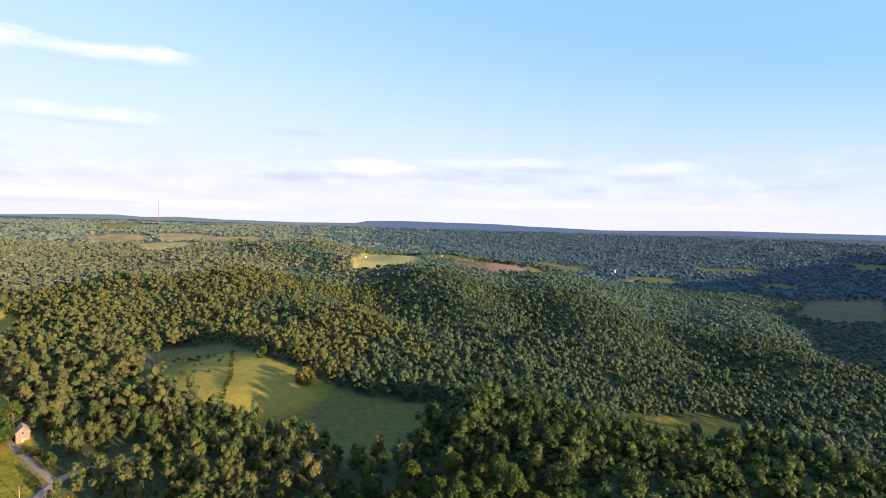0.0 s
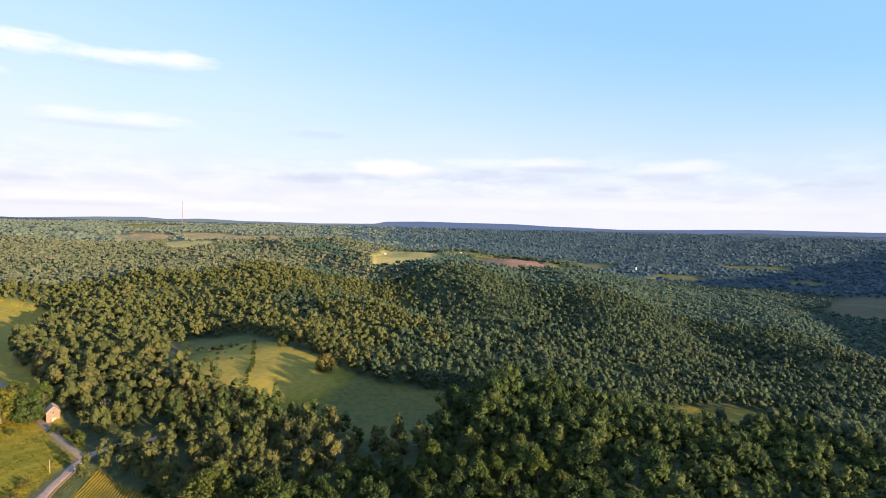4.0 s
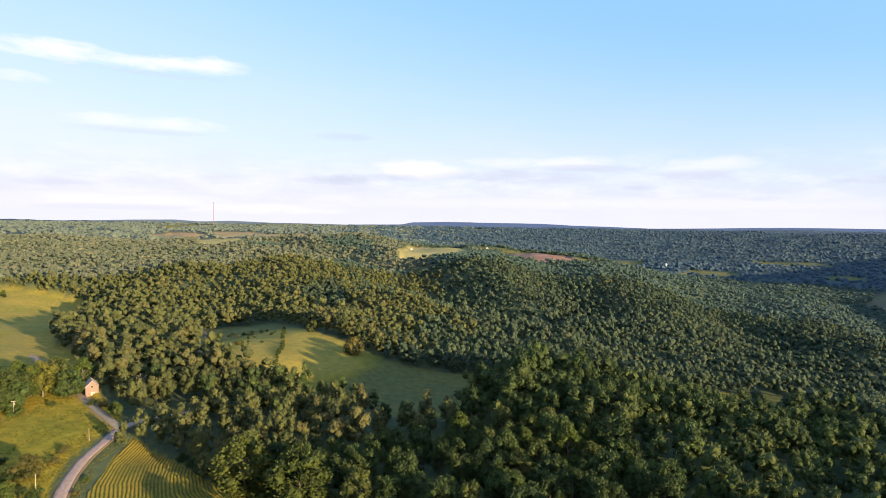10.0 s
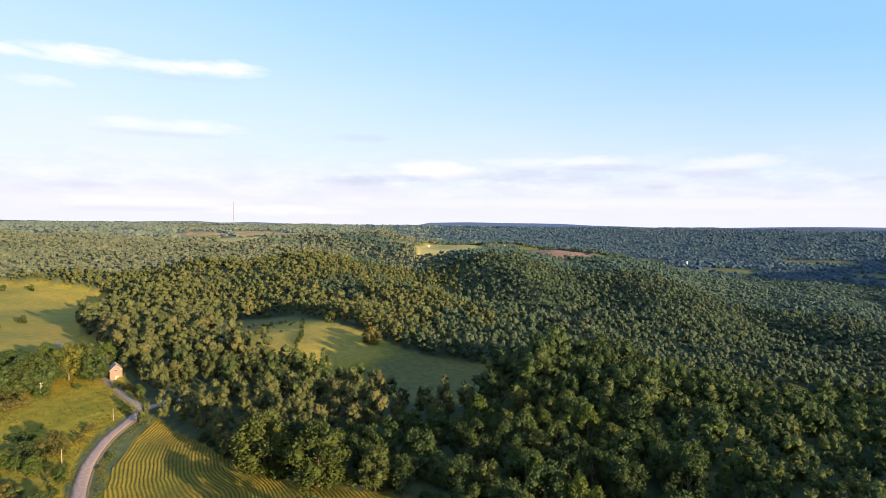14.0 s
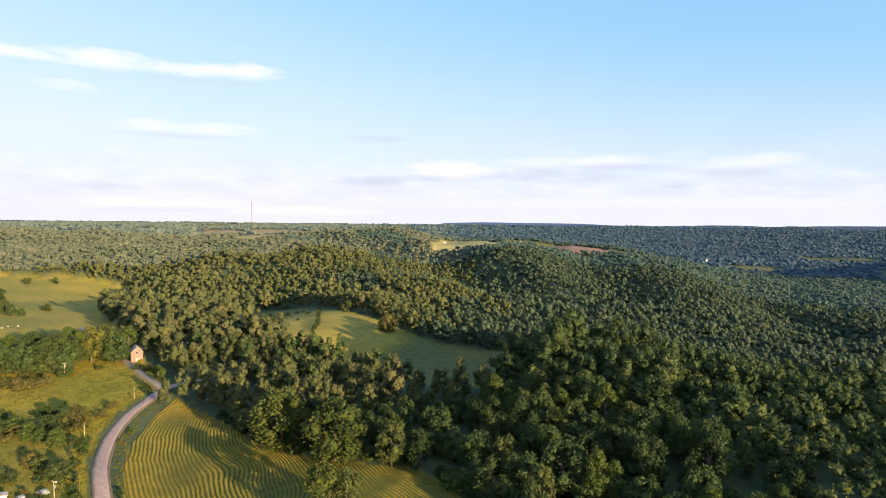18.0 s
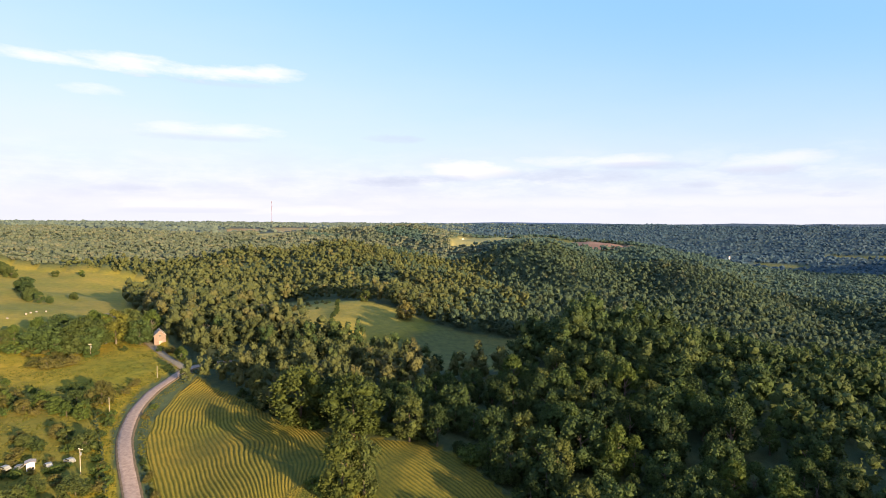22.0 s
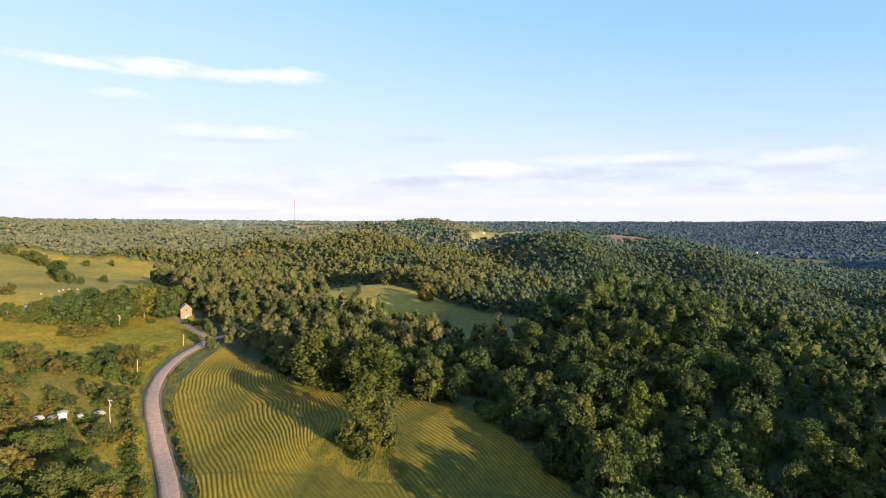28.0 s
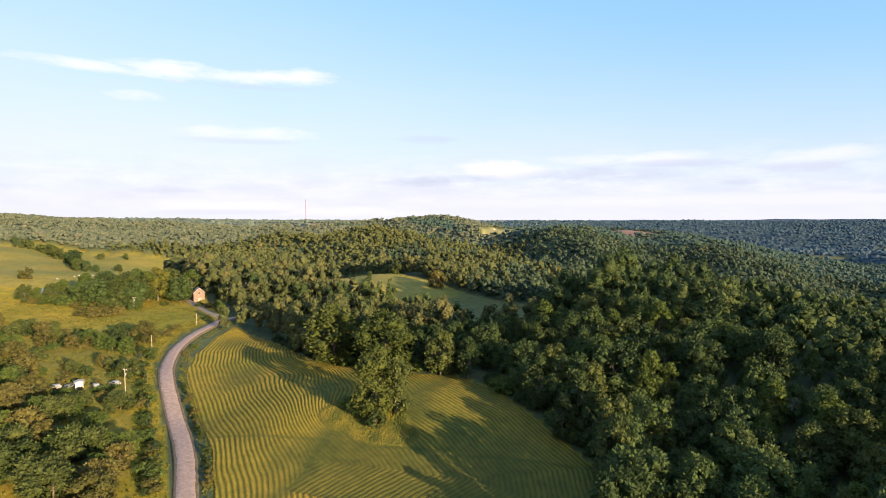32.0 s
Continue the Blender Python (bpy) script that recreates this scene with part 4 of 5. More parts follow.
def build_hay():
    step = 0.28
    gx, gy = np.meshgrid(np.arange(-168, 34, step), np.arange(92, 238, step))
    d, along = away(ROAD, gx, gy)
    island = np.minimum(np.hypot((gx + 60) / 13, (gy - 148) / 9), np.hypot((gx + 53) / 11, (gy - 143) / 6))
    ok = inside(HAY, gx, gy) & (d > 6.2)
    # rows follow the road, bend round the tree, and follow the edge of the woods beyond it
    sway = 0.12 * waves(gx, gy, 11, 33) + 0.06 * waves(gx, gy, 4.5, 34) + 0.5 * waves(gx, gy, 40, 35)
    beyond = away([(-131, 219), (-106, 205), (-40, 190), (-13, 170), (9, 144), (13, 120), (-7, 90)], gx, gy)[0]
    turn = gx + 10 * waves(gx, gy, 45, 39) + 58 + (150 - gy) * 0.35
    right = (turn > 0) & (gy > 112)
    bend = 11 * np.exp(-((gx + 62) / 17) ** 2 - ((gy - 150) / 15) ** 2) - 5 * np.exp(-((gx + 98) / 14) ** 2 - ((gy - 182) / 12) ** 2)
    way = np.where(right, beyond, d + bend) + sway
    strip = (1 - 0.6 * ramp(1.6, 0.6, np.abs((gy - 168) + 0.75 * (gx + 92) + 2 * waves(gx, gy, 25, 38)) * np.where(np.abs(gx + 82) < 16, 1, 9)))
    strip = strip * (1 - 0.5 * ramp(1.0, 0.3, np.abs(gy - 131 - 0.12 * (gx + 90) + waves(gx, gy, 30, 37))))
    crest = 1 - (0.5 + 0.5 * np.cos(way / 1.38 * 6.283)) ** 2.0
    rng = np.random.default_rng(3)
    patchy = np.clip(0.88 + 0.35 * waves(gx, gy, 28, 31), 0.35, 1)
    mown = ramp(1.0, 1.15, island) * strip * np.where(right, 0.5 * ramp(130, 146, gy) + 0.3, 1.0) * (0.3 + 0.7 * ramp(0, 9, np.abs(turn)))
    crest = crest * patchy * mown
    uncut = (1 - ramp(1.0, 1.15, island)) * np.clip(0.25 + 0.25 * waves(gx, gy, 6, 44), 0.05, 0.6)
    ragged = rng.uniform(-0.06, 0.06, gx.shape)
    z = height(gx, gy) + 0.10 + 0.30 * crest + ragged * (0.4 + crest) + (1 - ramp(1.0, 1.15, island)) * rng.uniform(0.1, 0.5, gx.shape)
    idx = np.arange(gx.size).reshape(gx.shape)
    cell = ok[:-1, :-1] & ok[1:, :-1] & ok[1:, 1:] & ok[:-1, 1:]
    faces = np.stack([idx[:-1, :-1], idx[:-1, 1:], idx[1:, 1:], idx[1:, :-1]], -1)[cell]
    keep, inverse = np.unique(faces, return_inverse=True)
    faces = inverse.reshape(faces.shape)
    verts = np.stack([gx, gy, z], -1).reshape(-1, 3)[keep]
    ob = add_mesh("hay_field", verts, faces, hay_material(), swath=np.maximum(crest, uncut).ravel()[keep])
    tagged(ob, "mown hay lying in long curved rows on green stubble", "field", kind="stuff")


build_hay()


# ---- rough grass on verges and in the scrub ----
def build_tufts():
    rng = np.random.default_rng(17)
    n = 60000
    x, y = rng.uniform(-300, -30, n), rng.uniform(80, 300, n)
    r = np.hypot(x, y)
    d = away(ROAD, x, y)[0]
    ok = (inside(MEADOW, x, y) | ((d > 3.6) & (d < 7.0)) | (np.hypot((x + 60) / 13, (y - 148) / 9) < 1.05)) & (d > 3.6) & (away(DRIVE, x, y)[0] > 2.4) & (r > 105)
    x, y, d = x[ok], y[ok], d[ok]
    ok = rng.uniform(0, 1, len(x)) < np.clip(0.35 + 0.5 * waves(x, y, 22, 41) + np.where(d < 12, 0.6, 0), 0.05, 1)
    x, y = x[ok], y[ok]
    n = len(x)
    z = height(x, y) - 0.05
    tall, wide = rng.uniform(0.2, 0.55, n), rng.uniform(0.2, 0.55, n)
    verts = np.zeros((n, 9, 3))
    for k in range(3):
        a = rng.uniform(0, 6.283, n)
        cx, cy = np.cos(a) * wide, np.sin(a) * wide
        lean = rng.normal(0, 0.25, (n, 2))
        verts[:, 3 * k] = np.stack([x - cx, y - cy, z], -1)
        verts[:, 3 * k + 1] = np.stack([x + cx, y + cy, z], -1)
        verts[:, 3 * k + 2] = np.stack([x + lean[:, 0], y + lean[:, 1], z + tall], -1)
    faces = np.arange(n * 9).reshape(-1, 3)
    ob = add_mesh("long_grass", verts.reshape(-1, 3), faces, GRASS, tint=np.repeat(rng.uniform(0, 1, n), 9))
    tagged(ob, "rough green and straw-coloured grass tufts", "grass", kind="stuff")


GRASS = foliage("grass_blades", (0.085, 0.098, 0.014), (0.110, 0.114, 0.018), (0.135, 0.130, 0.022), (0.15, 0.138, 0.026), 0, 0.3, 0.1)
build_tufts()


# ---- road and drive ----
def smooth_line(points, step):
    p = np.array(points, float)
    q = np.concatenate([[2 * p[0] - p[1]], p, [2 * p[-1] - p[-2]]])
    out = []
    for k in range(len(p) - 1):
        a, b, c, d = q[k:k + 4]
        for s in np.linspace(0, 1, max(2, int(np.linalg.norm(c - b) / step)), endpoint=False):
            out.append(0.5 * (2 * b + (c - a) * s + (2 * a - 5 * b + 4 * c - d) * s * s + (3 * b - a - 3 * c + d) * s ** 3))
    return np.array(out + [p[-1]])


def ribbon(name, points, profile, mat, lift, label):
    """A strip along a line: profile is pairs of offset and height."""
    line = smooth_line(points, 1.5)
    way = np.gradient(line, axis=0)
    way /= np.linalg.norm(way, axis=1)[:, None]
    side = np.stack([way[:, 1], -way[:, 0]], -1)
    rng = np.random.default_rng(9)
    rows = []
    base = height(line[:, 0], line[:, 1])
    base = np.convolve(np.pad(base, 4, "edge"), np.ones(9) / 9, "valid")
    for k, (off, up) in enumerate(profile):
        edge = rng.normal(0, 0.10, len(line)) * (k in (0, len(profile) - 1))
        p = line + side * (off + edge)[:, None]
        rows.append(np.stack([p[:, 0], p[:, 1], base + lift + up], -1))
    v = np.stack(rows, 1)
    n, k = v.shape[:2]
    idx = np.arange(n * k).reshape(n, k)
    faces = np.stack([idx[:-1, :-1], idx[1:, :-1], idx[1:, 1:], idx[:-1, 1:]], -1).reshape(-1, 4)
    ob = add_mesh(name, v.reshape(-1, 3), faces, mat, None, True)
    return tagged(ob, label, "road", kind="structure")


ROAD_MAT = plain("road_gravel", [(0.3, (0.21, 0.150, 0.125)), (0.5, (0.28, 0.205, 0.175)), (0.7, (0.34, 0.26, 0.225))], 0.9, 0.95, 0.4, 0.04)
EARTH = plain("bare_earth", [(0.3, (0.075, 0.055, 0.035)), (0.7, (0.15, 0.115, 0.075))], 0.7, 0.97, 0.5, 0.08)
ribbon("road_shoulder", ROAD, [(-2.95, -0.5), (-2.75, 0.0), (-2.4, 0.05), (2.4, 0.05), (2.75, 0.0), (2.95, -0.5)], EARTH, 0.30, "bare brown earth shoulder beside the road")
ribbon("road", ROAD, [(-2.2, -0.1), (-2.05, 0.05), (-1.0, 0.10), (0, 0.13), (1.0, 0.10), (2.05, 0.05), (2.2, -0.1)], ROAD_MAT, 0.36, "pale pinkish grey country road with worn surface")
ribbon("track", TRACK, [(-2.7, -0.3), (-2.3, 0.04), (0, 0.1), (2.3, 0.04), (2.7, -0.3)], EARTH, 0.30, "brown earth track bending out of the woods")
ribbon("drive", DRIVE, [(-1.9, -0.2), (-1.6, 0.04), (0, 0.1), (1.6, 0.04), (1.9, -0.2)], plain("drive_gravel", [(0.3, (0.15, 0.125, 0.09)), (0.7, (0.25, 0.21, 0.16))], 0.8, 0.95, 0.4, 0.05), 0.30, "narrow gravel drive to the barn")


# ---- buildings ----
def box(bm, x0, y0, z0, x1, y1, z1, bevel=0.0):
    made = bmesh.ops.create_cube(bm, size=1, matrix=Matrix.LocRotScale(((x0 + x1) / 2, (y0 + y1) / 2, (z0 + z1) / 2), None, (abs(x1 - x0), abs(y1 - y0), abs(z1 - z0))))
    if bevel:
        bmesh.ops.bevel(bm, geom=list({e for v in made["verts"] for e in v.link_edges}), offset=bevel, segments=2, affect="EDGES")
    return bm


def prism(points, x0, x1):
    """An outline in y and z, drawn out along x."""
    bm = bmesh.new()
    a = [bm.verts.new((x0, y, z)) for y, z in points]
    b = [bm.verts.new((x1, y, z)) for y, z in points]
    bm.faces.new(a[::-1])
    bm.faces.new(b)
    for k in range(len(points)):
        bm.faces.new((a[k], a[k - 1], b[k - 1], b[k]))
    bmesh.ops.recalc_face_normals(bm, faces=bm.faces)
    return bm


def gable_house(name, label, x, y, turn, wide, long, eaves, ridge, wall, roof, doors, windows, trim, chimney=False):
    """Gables face along local x. doors and windows: side (front, back, left, right), place along it, width, sill, height."""
    z = min(ground_at(x + a, y + b) for a in (-4, 4) for b in (-4, 4))
    house = tagged(new(name), label, "building")
    house.matrix_basis = pose(x, y, z - 0.2, 0, 0, turn)
    w, l = wide / 2, long / 2
    part("wall", prism([(-w, 0), (w, 0), (w, eaves), (0, ridge), (-w, eaves)], -l, l), wall, house)
    slope = math.atan2(ridge - eaves, w)
    over = 0.45
    for s in (-1, 1):
        e = (s * (w + over * math.cos(slope)), eaves - over * math.sin(slope))
        up = 0.18
        part("roof", prism([e, (0, ridge), (0, ridge + up), (e[0], e[1] + up)], -l - over, l + over), roof, house)
    for what, group in (("door", doors), ("window", windows)):
        for side, at, ww, sill, hh in group:
            bm, frame_bm = bmesh.new(), bmesh.new()
            if side in ("front", "back"):
                s = 1 if side == "front" else -1
                box(bm, s * l, at - ww / 2, sill, s * (l + 0.05), at + ww / 2, sill + hh)
                for a0, b0, a1, b1 in ((-ww / 2 - 0.1, sill - 0.1, ww / 2 + 0.1, sill), (-ww / 2 - 0.1, sill + hh, ww / 2 + 0.1, sill + hh + 0.1), (-ww / 2 - 0.1, sill, -ww / 2, sill + hh), (ww / 2, sill, ww / 2 + 0.1, sill + hh)):
                    box(frame_bm, s * l, at + a0, b0, s * (l + 0.09), at + a1, b1)
            else:
                s = 1 if side == "left" else -1
                box(bm, at - ww / 2, s * w, sill, at + ww / 2, s * (w + 0.05), sill + hh)
                for a0, b0, a1, b1 in ((-ww / 2 - 0.1, sill - 0.1, ww / 2 + 0.1, sill), (-ww / 2 - 0.1, sill + hh, ww / 2 + 0.1, sill + hh + 0.1), (-ww / 2 - 0.1, sill, -ww / 2, sill + hh), (ww / 2, sill, ww / 2 + 0.1, sill + hh)):
                    box(frame_bm, at + a0, s * w, b0, at + a1, s * (w + 0.09), b1)
            pane = part(what, bm, GLASS if what == "window" else trim, house)
            part("frame", frame_bm, trim, pane)
    if chimney:
        part("chimney", box(bmesh.new(), -0.4, -0.4, ridge - 0.8, 0.4, 0.4, ridge + 1.1, 0.04), plain("chimney_brick", [(0.3, (0.2, 0.08, 0.06)), (0.7, (0.3, 0.14, 0.1))], 3), house)
    return house


GLASS, _n, _l, _b = material("window_glass", 0.08)
_b.inputs["Base Color"].default_value, _b.inputs["Specular IOR Level"].default_value = (0.03, 0.035, 0.04, 1), 0.6
PINK_WOOD = plain("faded_red_boards", [(0.3, (0.15, 0.108, 0.092)), (0.7, (0.22, 0.165, 0.142))], 1.4, 0.9, 0.3, 0.03)
WHITE_PAINT = plain("white_paint", [(0.3, (0.62, 0.60, 0.56)), (0.7, (0.80, 0.79, 0.76))], 1.2, 0.7)
PALE_PAINT = plain("weathered_white_boards", [(0.3, (0.40, 0.38, 0.34)), (0.7, (0.55, 0.53, 0.49))], 1.2, 0.8)
ROOF_PALE = plain("weathered_tin_roof", [(0.3, (0.30, 0.24, 0.20)), (0.7, (0.48, 0.40, 0.35))], 0.8, 0.6, 0.2, 0.03)
ROOF_DARK = plain("dark_shingles", [(0.3, (0.06, 0.055, 0.05)), (0.7, (0.13, 0.12, 0.11))], 2.2, 0.9, 0.4, 0.04)
TRIM = plain("grey_boards", [(0.3, (0.22, 0.19, 0.16)), (0.7, (0.36, 0.32, 0.28))], 2.0)

gable_house("barn", "faded pinkish wooden barn with a pale tin roof beside the drive", -216, 276, -48, 6.0, 8.0, 5.6, 8.4, PINK_WOOD, ROOF_PALE,
            [("front", 0.3, 1.6, 0.1, 2.3)], [("front", 0.0, 0.8, 4.9, 1.0), ("left", -2, 0.9, 1.6, 1.2), ("right", 2, 0.9, 1.6, 1.2)], TRIM)
gable_house("house", "white wooden house half hidden behind trees", -249, 265, -60, 7.5, 11, 5.2, 7.8, PALE_PAINT, ROOF_DARK,
            [("front", 1.8, 1.0, 0.2, 2.1)], [("front", -1.6, 1.0, 1.2, 1.4), ("front", 0, 0.9, 4.2, 1.1), ("right", -3, 1.0, 1.2, 1.4), ("right", 0, 1.0, 1.2, 1.4), ("right", 3, 1.0, 1.2, 1.4)], TRIM, True)
gable_house("shed", "small white wooden shed in the scrub beside parked cars", -159.5, 143, -42, 2.2, 2.2, 3.3, 3.6, WHITE_PAINT, ROOF_PALE,
            [("front", -0.4, 0.8, 0.1, 1.8)], [("front", 0.65, 0.5, 1.2, 0.6), ("right", 0, 0.6, 1.2, 0.6)], TRIM)
gable_house("shed", "low pale roofed shed among meadow bushes", -296, 246, -40, 3.5, 5, 2.4, 3.4, WHITE_PAINT, WHITE_PAINT, [("front", 0, 1.0, 0.1, 1.9)], [("right", 0, 0.8, 1.2, 0.8)], TRIM)
gable_house("barn", "white farm barn with a grey roof in the far valley", 658, 2132, -70, 13, 24, 6, 10, WHITE_PAINT, ROOF_PALE, [("front", 0, 4, 0, 4)], [("front", -4, 1.2, 2, 1.4), ("right", 4, 1.2, 2, 1.4), ("right", -4, 1.2, 2, 1.4)], TRIM)
gable_house("farmhouse", "white farmhouse at the edge of the yellow field", -192, 1350, -80, 6, 8, 3.4, 5.6, PALE_PAINT, ROOF_DARK, [("front", 2, 1.1, 0, 2.1)], [("front", -2, 1, 1.2, 1.4), ("right", 3, 1, 1.2, 1.4), ("right", -3, 1, 1.2, 1.4)], TRIM, True)
gable_house("farmhouse", "pale farmhouse beside the ploughed field", -4, 1436, -60, 6.5, 9, 3.2, 5.4, PALE_PAINT, ROOF_PALE, [("front", 2, 1.1, 0, 2.1)], [("front", -2, 1, 1.2, 1.4), ("right", 3, 1, 1.2, 1.4)], TRIM)
gable_house("farmhouse", "white building at the foot of the radio mast", -1780, 3390, -60, 9, 12, 7, 10, WHITE_PAINT, ROOF_PALE, [("front", 2, 1.1, 0, 2.1)], [("front", -2, 1, 1.2, 1.4), ("right", 3, 1, 1.2, 1.4)], TRIM)


def silo(x, y, tall, wide):
    thing = tagged(new("silo"), "white round silo beside the far barn", "silo")
    thing.matrix_basis = pose(x, y, ground_at(x, y) - 0.3)
    bm = bmesh.new()
    bmesh.ops.create_cone(bm, cap_ends=True, segments=20, radius1=wide, radius2=wide, depth=tall, matrix=Matrix.Translation((0, 0, tall / 2)))
    part("wall", bm, WHITE_PAINT, thing)
    bm = bmesh.new()
    bmesh.ops.create_uvsphere(bm, u_segments=20, v_segments=10, radius=wide * 1.02)
    bmesh.ops.delete(bm, geom=[v for v in bm.verts if v.co.z < -0.01], context="VERTS")
    bmesh.ops.translate(bm, vec=(0, 0, tall), verts=bm.verts)
    part("roof", bm, ROOF_PALE, thing)


silo(678, 2126, 16, 3)


# ---- poles, mast ----
POLE_WOOD = plain("weathered_pole_wood", [(0.3, (0.24, 0.20, 0.15)), (0.7, (0.42, 0.36, 0.29))], 2.0, 0.9, 0.3, 0.02)
METAL = plain("galvanised_steel", [(0.3, (0.22, 0.23, 0.25)), (0.7, (0.34, 0.35, 0.37))], 2.0, 0.5, metal=0.3)


def rod(bm, a, b, r0, r1, sides=8):
    a, b = Vector(a), Vector(b)
    m = Matrix.Translation((a + b) / 2) @ (b - a).to_track_quat("Z", "Y").to_matrix().to_4x4()
    bmesh.ops.create_cone(bm, cap_ends=True, segments=sides, radius1=r0, radius2=r1, depth=(b - a).length, matrix=m)
    return bm


def utility_pole(x, y, tall, arm, turn, label):
    thing = tagged(new("utility_pole"), label, "pole", "poles along the road")
    thing.matrix_basis = pose(x, y, ground_at(x, y) - 0.4, 0, 0, turn)
    part("post", rod(bmesh.new(), (0, 0, 0), (0, 0, tall), 0.16, 0.11, 10), POLE_WOOD, thing)
    if arm:
        for z in (tall - 0.45,):
            part("crossarm", box(bmesh.new(), -arm / 2, 0.13, z - 0.09, arm / 2, 0.27, z + 0.09, 0.02), POLE_WOOD, thing)
            for k in (-0.92, -0.5, 0.5, 0.92):
                part("insulator", rod(bmesh.new(), (k * arm / 2, 0.2, z + 0.09), (k * arm / 2, 0.2, z + 0.32), 0.07, 0.05), WHITE_PAINT, thing)
        part("transformer", rod(bmesh.new(), (0.38, 0, tall - 2.2), (0.38, 0, tall - 1.3), 0.24, 0.24, 12), METAL, thing)
    else:
        part("cap", rod(bmesh.new(), (0, 0, tall), (0, 0, tall + 0.12), 0.15, 0.05), METAL, thing)
    return thing


utility_pole(-143, 145, 8.8, 2.0, -10, "tall pale wooden utility pole with a crossarm in the scrub")
utility_pole(-169, 186, 6.2, 0, 0, "short pale wooden pole beside the road bend")
utility_pole(-177, 224, 6.0, 0, 0, "short pale wooden pole in the grass near the junction")
utility_pole(-232, 244, 7.0, 1.6, 30, "wooden utility pole in front of the house trees")


MAST_PAINT = plain("faded_red_mast_paint", [(0.3, (0.16, 0.07, 0.07)), (0.7, (0.26, 0.13, 0.13))], 0.05, 0.7)


def radio_mast(x, y, tall):
    thing = tagged(new("radio_mast"), "thin grey lattice radio mast on the hill", "mast")
    thing.matrix_basis = pose(x, y, ground_at(x, y) - 1)
    legs = [(1.2 * math.cos(a), 1.2 * math.sin(a)) for a in (0.3, 2.394, 4.489)]
    for a, b in legs:
        part("leg", rod(bmesh.new(), (a, b, 0), (a, b, tall), 0.45, 0.38, 6), MAST_PAINT, thing)
    for k in range(3):
        bm = bmesh.new()
        for j in range(int(tall / 2.4)):
            p, q = legs[k], legs[(k + 1) % 3]
            if j % 2:
                p, q = q, p
            rod(bm, (*p, j * 2.4), (*q, j * 2.4 + 2.4), 0.12, 0.12, 4)
        part("bracing", bm, MAST_PAINT, thing)
    part("antenna", rod(bmesh.new(), (0, 0, tall), (0, 0, tall + 6), 0.1, 0.04, 6), METAL, thing)


radio_mast(-1804, 3435, 165)


# ---- dead tree, parked cars, bales ----
def dead_tree(x, y, tall):
    thing = tagged(new("dead_tree"), "bare dead tree with pale grey branches", "tree")
    thing.matrix_basis = pose(x, y, ground_at(x, y) - 0.3, 0, 0, 30)
    mat = plain("dead_wood", [(0.3, (0.22, 0.17, 0.13)), (0.7, (0.40, 0.33, 0.27))], 2.0, 0.9, 0.3, 0.03)
    v, f = trunk_shape(tall, 0.24, 0, 71)
    add_mesh("trunk", v, f, mat, thing, True)
    r = random.Random(5)
    for k in range(18):
        a, h = r.uniform(0, 6.28), tall * r.uniform(0.35, 0.92)
        reach = r.uniform(1.6, 3.6)
        tip = Vector((reach * math.cos(a), reach * math.sin(a), h + reach * r.uniform(0.7, 1.4)))
        bm = rod(bmesh.new(), (0, 0, h), tip, 0.09, 0.03, 6)
        for j in range(3):
            s = r.uniform(0.4, 0.95)
            p = Vector((tip.x * s, tip.y * s, h + (tip.z - h) * s))
            rod(bm, p, p + Vector((r.uniform(-1, 1), r.uniform(-1, 1), r.uniform(0.4, 1.5))), 0.04, 0.015, 5)
        part("branch", bm, mat, thing)


dead_tree(-187, 276, 13)
dead_tree(-108, 262, 7.5)


def parked_car(x, y, turn, paint, label):
    thing = tagged(new("car"), label, "car", "cars parked in the scrub")
    thing.matrix_basis = pose(x, y, ground_at(x, y) + 0.05, 0, 0, turn)
    side = [(-2.1, 0.35), (2.1, 0.35), (2.15, 0.75), (1.2, 0.92), (0.55, 1.42), (-1.1, 1.45), (-1.75, 0.98), (-2.15, 0.9)]
    bm = prism([(p, q) for p, q in side], -0.85, 0.85)
    bmesh.ops.bevel(bm, geom=bm.edges[:], offset=0.06, segments=2, affect="EDGES")
    body = part("body", bm, paint, thing, smooth=False)
    for s in (-1, 1):
        part("side_window", prism([(0.95, 0.95), (0.5, 1.34), (-1.05, 1.36), (-1.5, 0.98)], s * 0.85, s * 0.87), GLASS, body)
        for yy in (-1.35, 1.35):
            wheel = part("wheel", rod(bmesh.new(), (s * 0.66, yy, 0.33), (s * 0.90, yy, 0.33), 0.33, 0.33, 16), TYRE, thing)
            part("rim", rod(bmesh.new(), (s * 0.90, yy, 0.33), (s * 0.92, yy, 0.33), 0.2, 0.18, 12), METAL, wheel)
        bm = box(bmesh.new(), s * 0.5, 2.1, 0.58, s * 0.78, 2.17, 0.72)
        part("headlight", bm, GLASS, thing)
    part("windscreen", prism([(1.16, 0.95), (1.2, 0.97), (0.62, 1.40), (0.58, 1.38)], -0.72, 0.72), GLASS, body)
    return thing


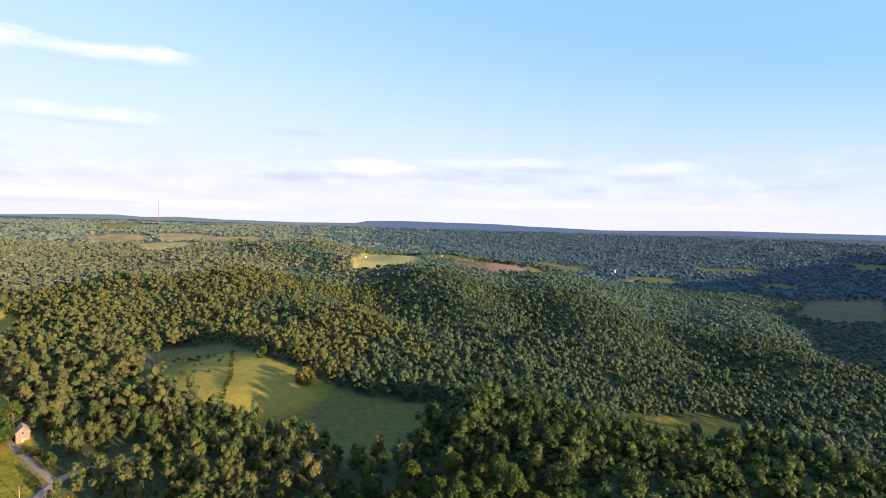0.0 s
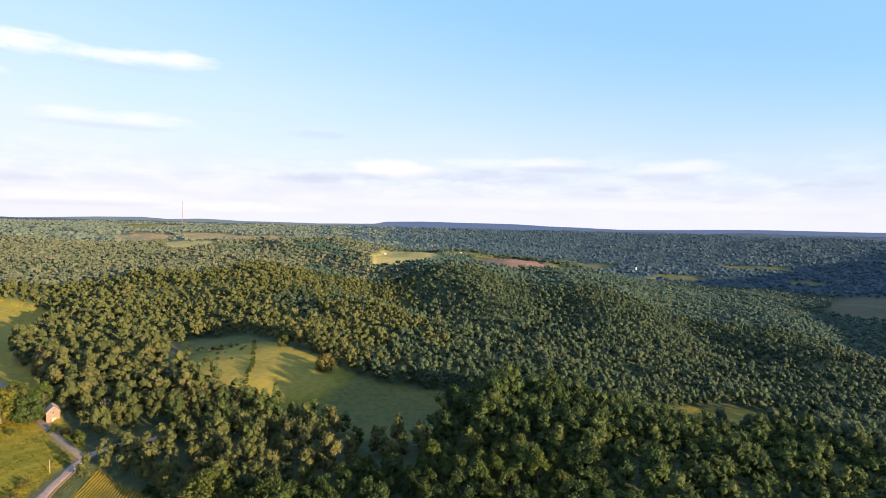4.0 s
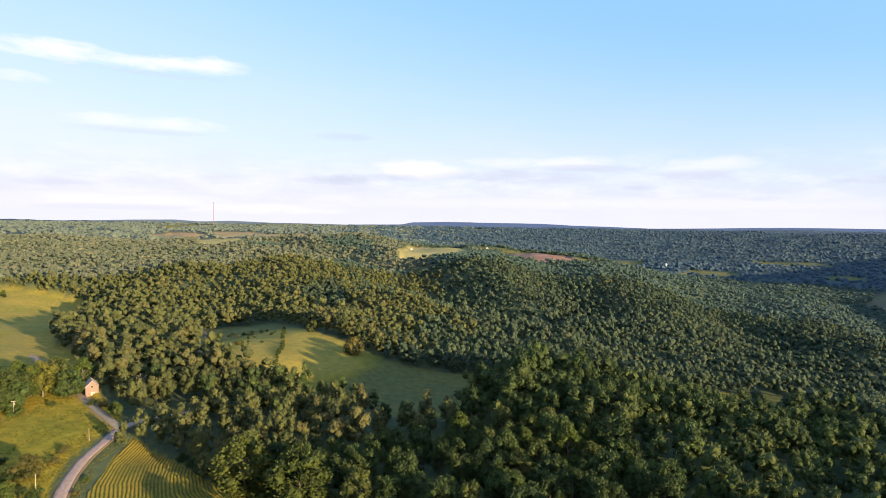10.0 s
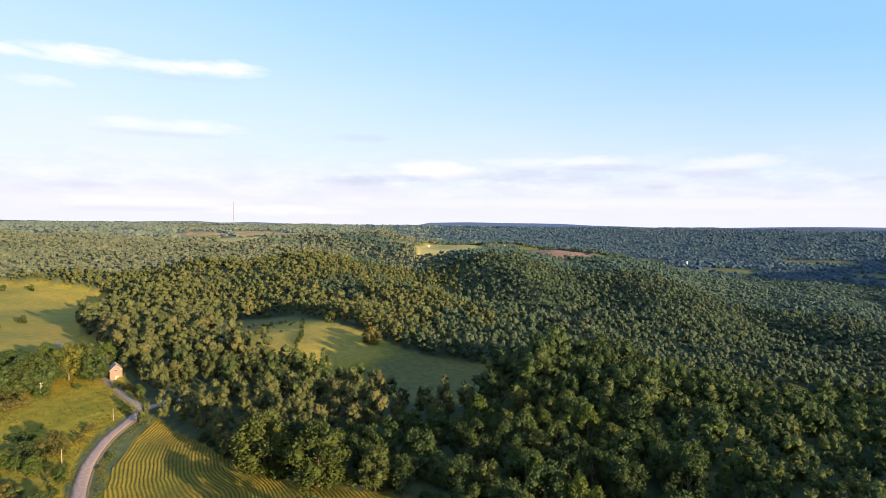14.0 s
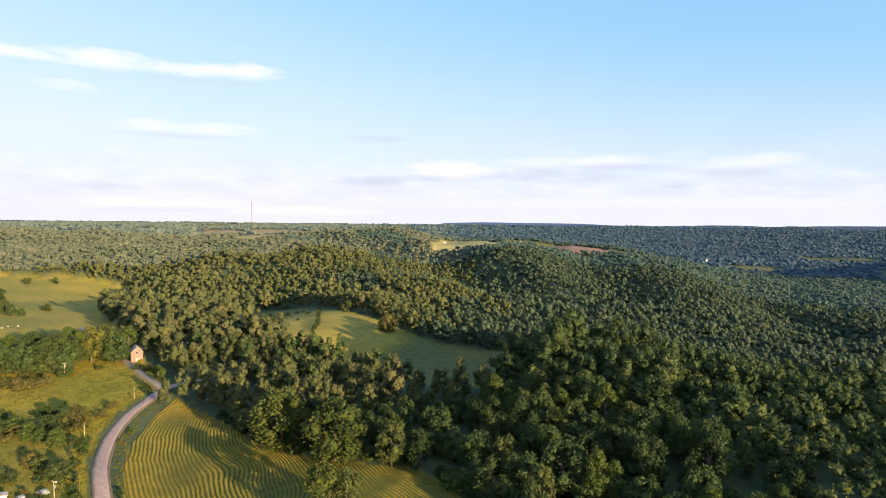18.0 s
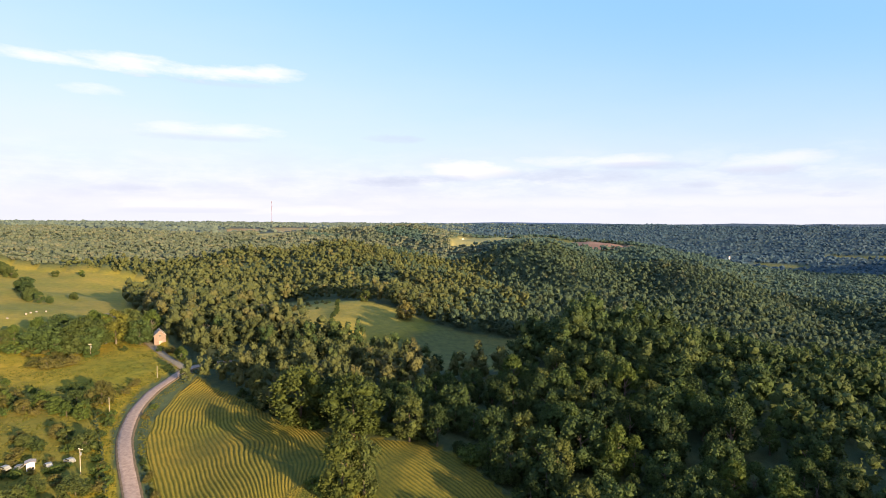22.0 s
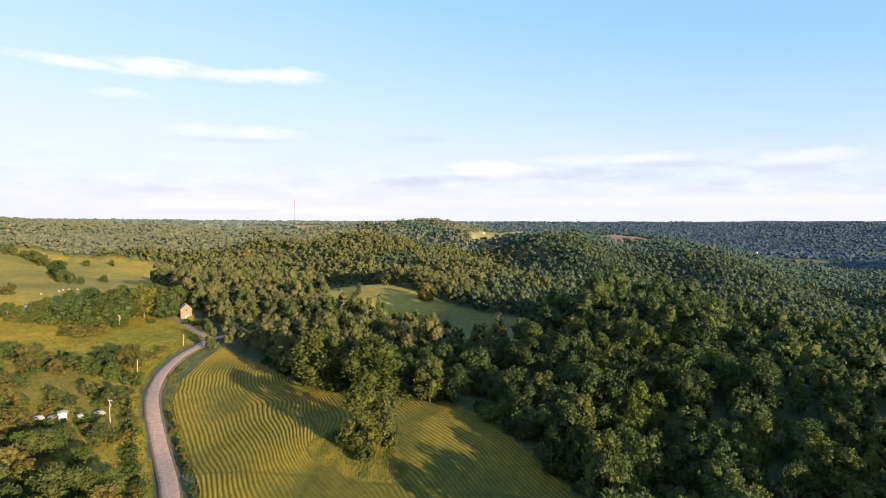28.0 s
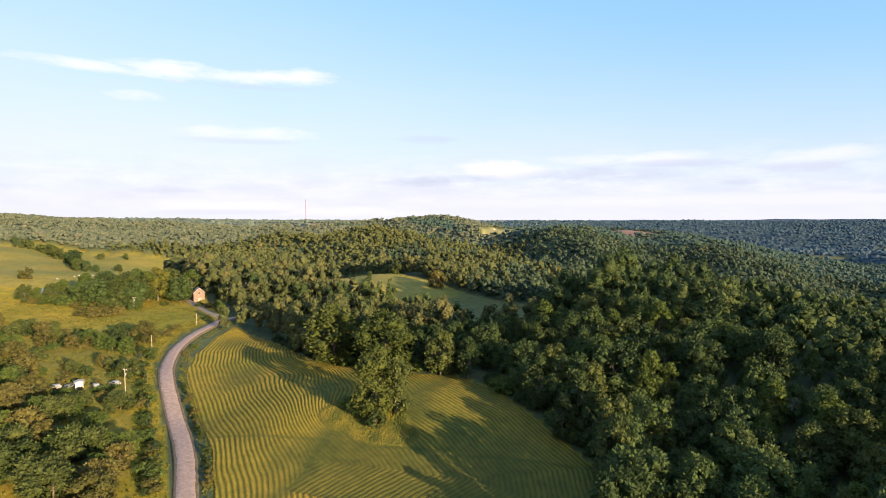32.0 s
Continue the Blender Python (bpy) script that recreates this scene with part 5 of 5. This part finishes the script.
TYRE = plain("tyre_rubber", [(0.3, (0.015, 0.015, 0.015)), (0.7, (0.04, 0.04, 0.04))], 4)
CAR_WHITE = plain("white_car_paint", [(0.3, (0.18, 0.18, 0.17)), (0.7, (0.38, 0.37, 0.35))], 0.6, 0.35)
CAR_GREY = plain("grey_car_paint", [(0.3, (0.12, 0.12, 0.12)), (0.7, (0.2, 0.2, 0.19))], 0.6, 0.35)
parked_car(-155.5, 145.5, 60, CAR_WHITE, "old white car parked in the scrub")
parked_car(-152, 150, 75, CAR_WHITE, "white car parked near the utility pole")
parked_car(-162.5, 142, 20, CAR_GREY, "dark car parked beside the white shed")
parked_car(-166, 140, 80, CAR_WHITE, "small white car half hidden by bushes")
parked_car(-186, 348, 70, CAR_WHITE, "pale car parked at the edge of the pasture")


# pale objects of unknown kind in the meadow, built as wrapped bales
def bale(x, y, turn):
    thing = tagged(new("wrapped_bale"), "small pale object in the meadow, built as a wrapped bale", "bale", "bales in the meadow")
    thing.matrix_basis = pose(x, y, ground_at(x, y) + 0.45, 0, 90, turn)
    bm = bmesh.new()
    bmesh.ops.create_cone(bm, cap_ends=True, segments=18, radius1=0.5, radius2=0.5, depth=1.0)
    bmesh.ops.bevel(bm, geom=[e for e in bm.edges if abs(e.verts[0].co.z - e.verts[1].co.z) < 0.01], offset=0.1, segments=2, affect="EDGES")
    part("roll", bm, TRIM, thing)


for x, y, a in [(-319, 275, 10), (-322, 290, 40), (-324, 295, 80), (-327, 302, 20), (-325, 307, 50)]:
    bale(x, y, a)
for x, y in [(-157, 141), (-153.5, 143), (-150, 147.6), (-161, 139.5), (-164.5, 137), (-166.5, 143), (-157, 147.5), (-160, 138), (-163, 136), (-151, 144)]:
    plant(pick.choice(BUSH[:2]), x, y, pick.uniform(1.3, 2.3), pick.uniform(0, 360), "scrub bushes round the cars", "low weedy bush growing beside the parked cars", 1.2)


# ---- conifer rows beside the far fields ----
LEAF_PINE = leaf_tone("pine_needles", (0.020, 0.038, 0.026), (0.036, 0.058, 0.036))
CONIFER = tree_kind("conifer", 581, "dark green conifer in a row beside the far field", LEAF_PINE, 16, 60, 0.7, 3.0, 7.5, 0.6, 0.85, limbs=2, girth=0.3, lump=0.5)
ROWS = [(80, 1335, 245, 1300, 24), (84, 1350, 250, 1312, 20), (-60, 1450, 60, 1452, 12), (-165, 1436, -75, 1448, 7), (-38, 1290, 22, 1300, 6), (-36, 1320, 20, 1322, 6), (205, 1290, 330, 1235, 10)]
for ax, ay, bx, by, n in ROWS:
    for k in range(n):
        s = (k + pick.uniform(-0.3, 0.3)) / (n - 1)
        plant(CONIFER, ax + (bx - ax) * s, ay + (by - ay) * s + pick.uniform(-3, 3), pick.uniform(10, 16), pick.uniform(0, 360), "conifers beside the far fields", wide=1.2)
for x, y, h in [(-480, 622, 15), (-490, 634, 16), (-462, 592, 14), (-452, 575, 13)]:
    plant(CONIFER, x, y, h, pick.uniform(0, 360), "conifers at the meadow corner", "dark green conifer at the corner of the meadow", 1.2)
for k in range(46):
    x, y = pick.uniform(-245, -165), pick.uniform(395, 482)
    if bool(inside(PASTURE, x, y)) and x < -190 + (490 - y) * 0.38 - 6:
        plant(pick.choice(BUSH), x, y, pick.uniform(1.2, 2.8), pick.uniform(0, 360), "bushes in the rough pasture", "low rough bush in the overgrown pasture corner", 1.3)
for x, y, h in [(-203, 287, 9), (-222, 290, 11), (-231, 272, 8), (-211, 294, 11)]:
    plant(pick.choice(ROUND[:3]), x, y, h, pick.uniform(0, 360), "trees beside the barn", "leafy green tree beside the barn")
# small firs along the verge of the road
for k in range(26):
    y = 112 + k * 2.7
    x = -92 - (y - 112) * 1.02 - 9 + pick.uniform(-1.2, 1.2)
    plant(CONIFER, x, y, pick.uniform(1.6, 3.4), pick.uniform(0, 360), "young firs along the road", "small dark green fir on the grassy road verge", 1.1)
# undergrowth along the wooded side of the mown field
EDGE = [(-131, 219), (-106, 205), (-87, 196), (-40, 190), (-24, 182), (-13, 170), (1, 154), (9, 144), (15, 134), (13, 120), (3, 105), (-7, 90)]
for (ax, ay), (bx, by) in zip(EDGE, EDGE[1:]):
    for k in range(int(math.hypot(bx - ax, by - ay) / 3.4)):
        s = pick.random()
        plant(pick.choice([BUSH[2], BUSH[2], BUSH[1]]), ax + (bx - ax) * s + pick.uniform(-0.5, 1.5), ay + (by - ay) * s + pick.uniform(0, 1.5), pick.uniform(2.0, 4.6), pick.uniform(0, 360), "undergrowth at the field's edge", "dark leafy undergrowth at the edge of the woods", 1.25)
for k in range(20):
    s = pick.random()
    plant(pick.choice(BUSH[:2]), -284 + 52 * s + pick.uniform(-2, 2), 232 + 12 * s + pick.uniform(-6, 1), pick.uniform(2, 4.2), pick.uniform(0, 360), "bushes round the house", "leafy bush in front of the house trees", 1.3)
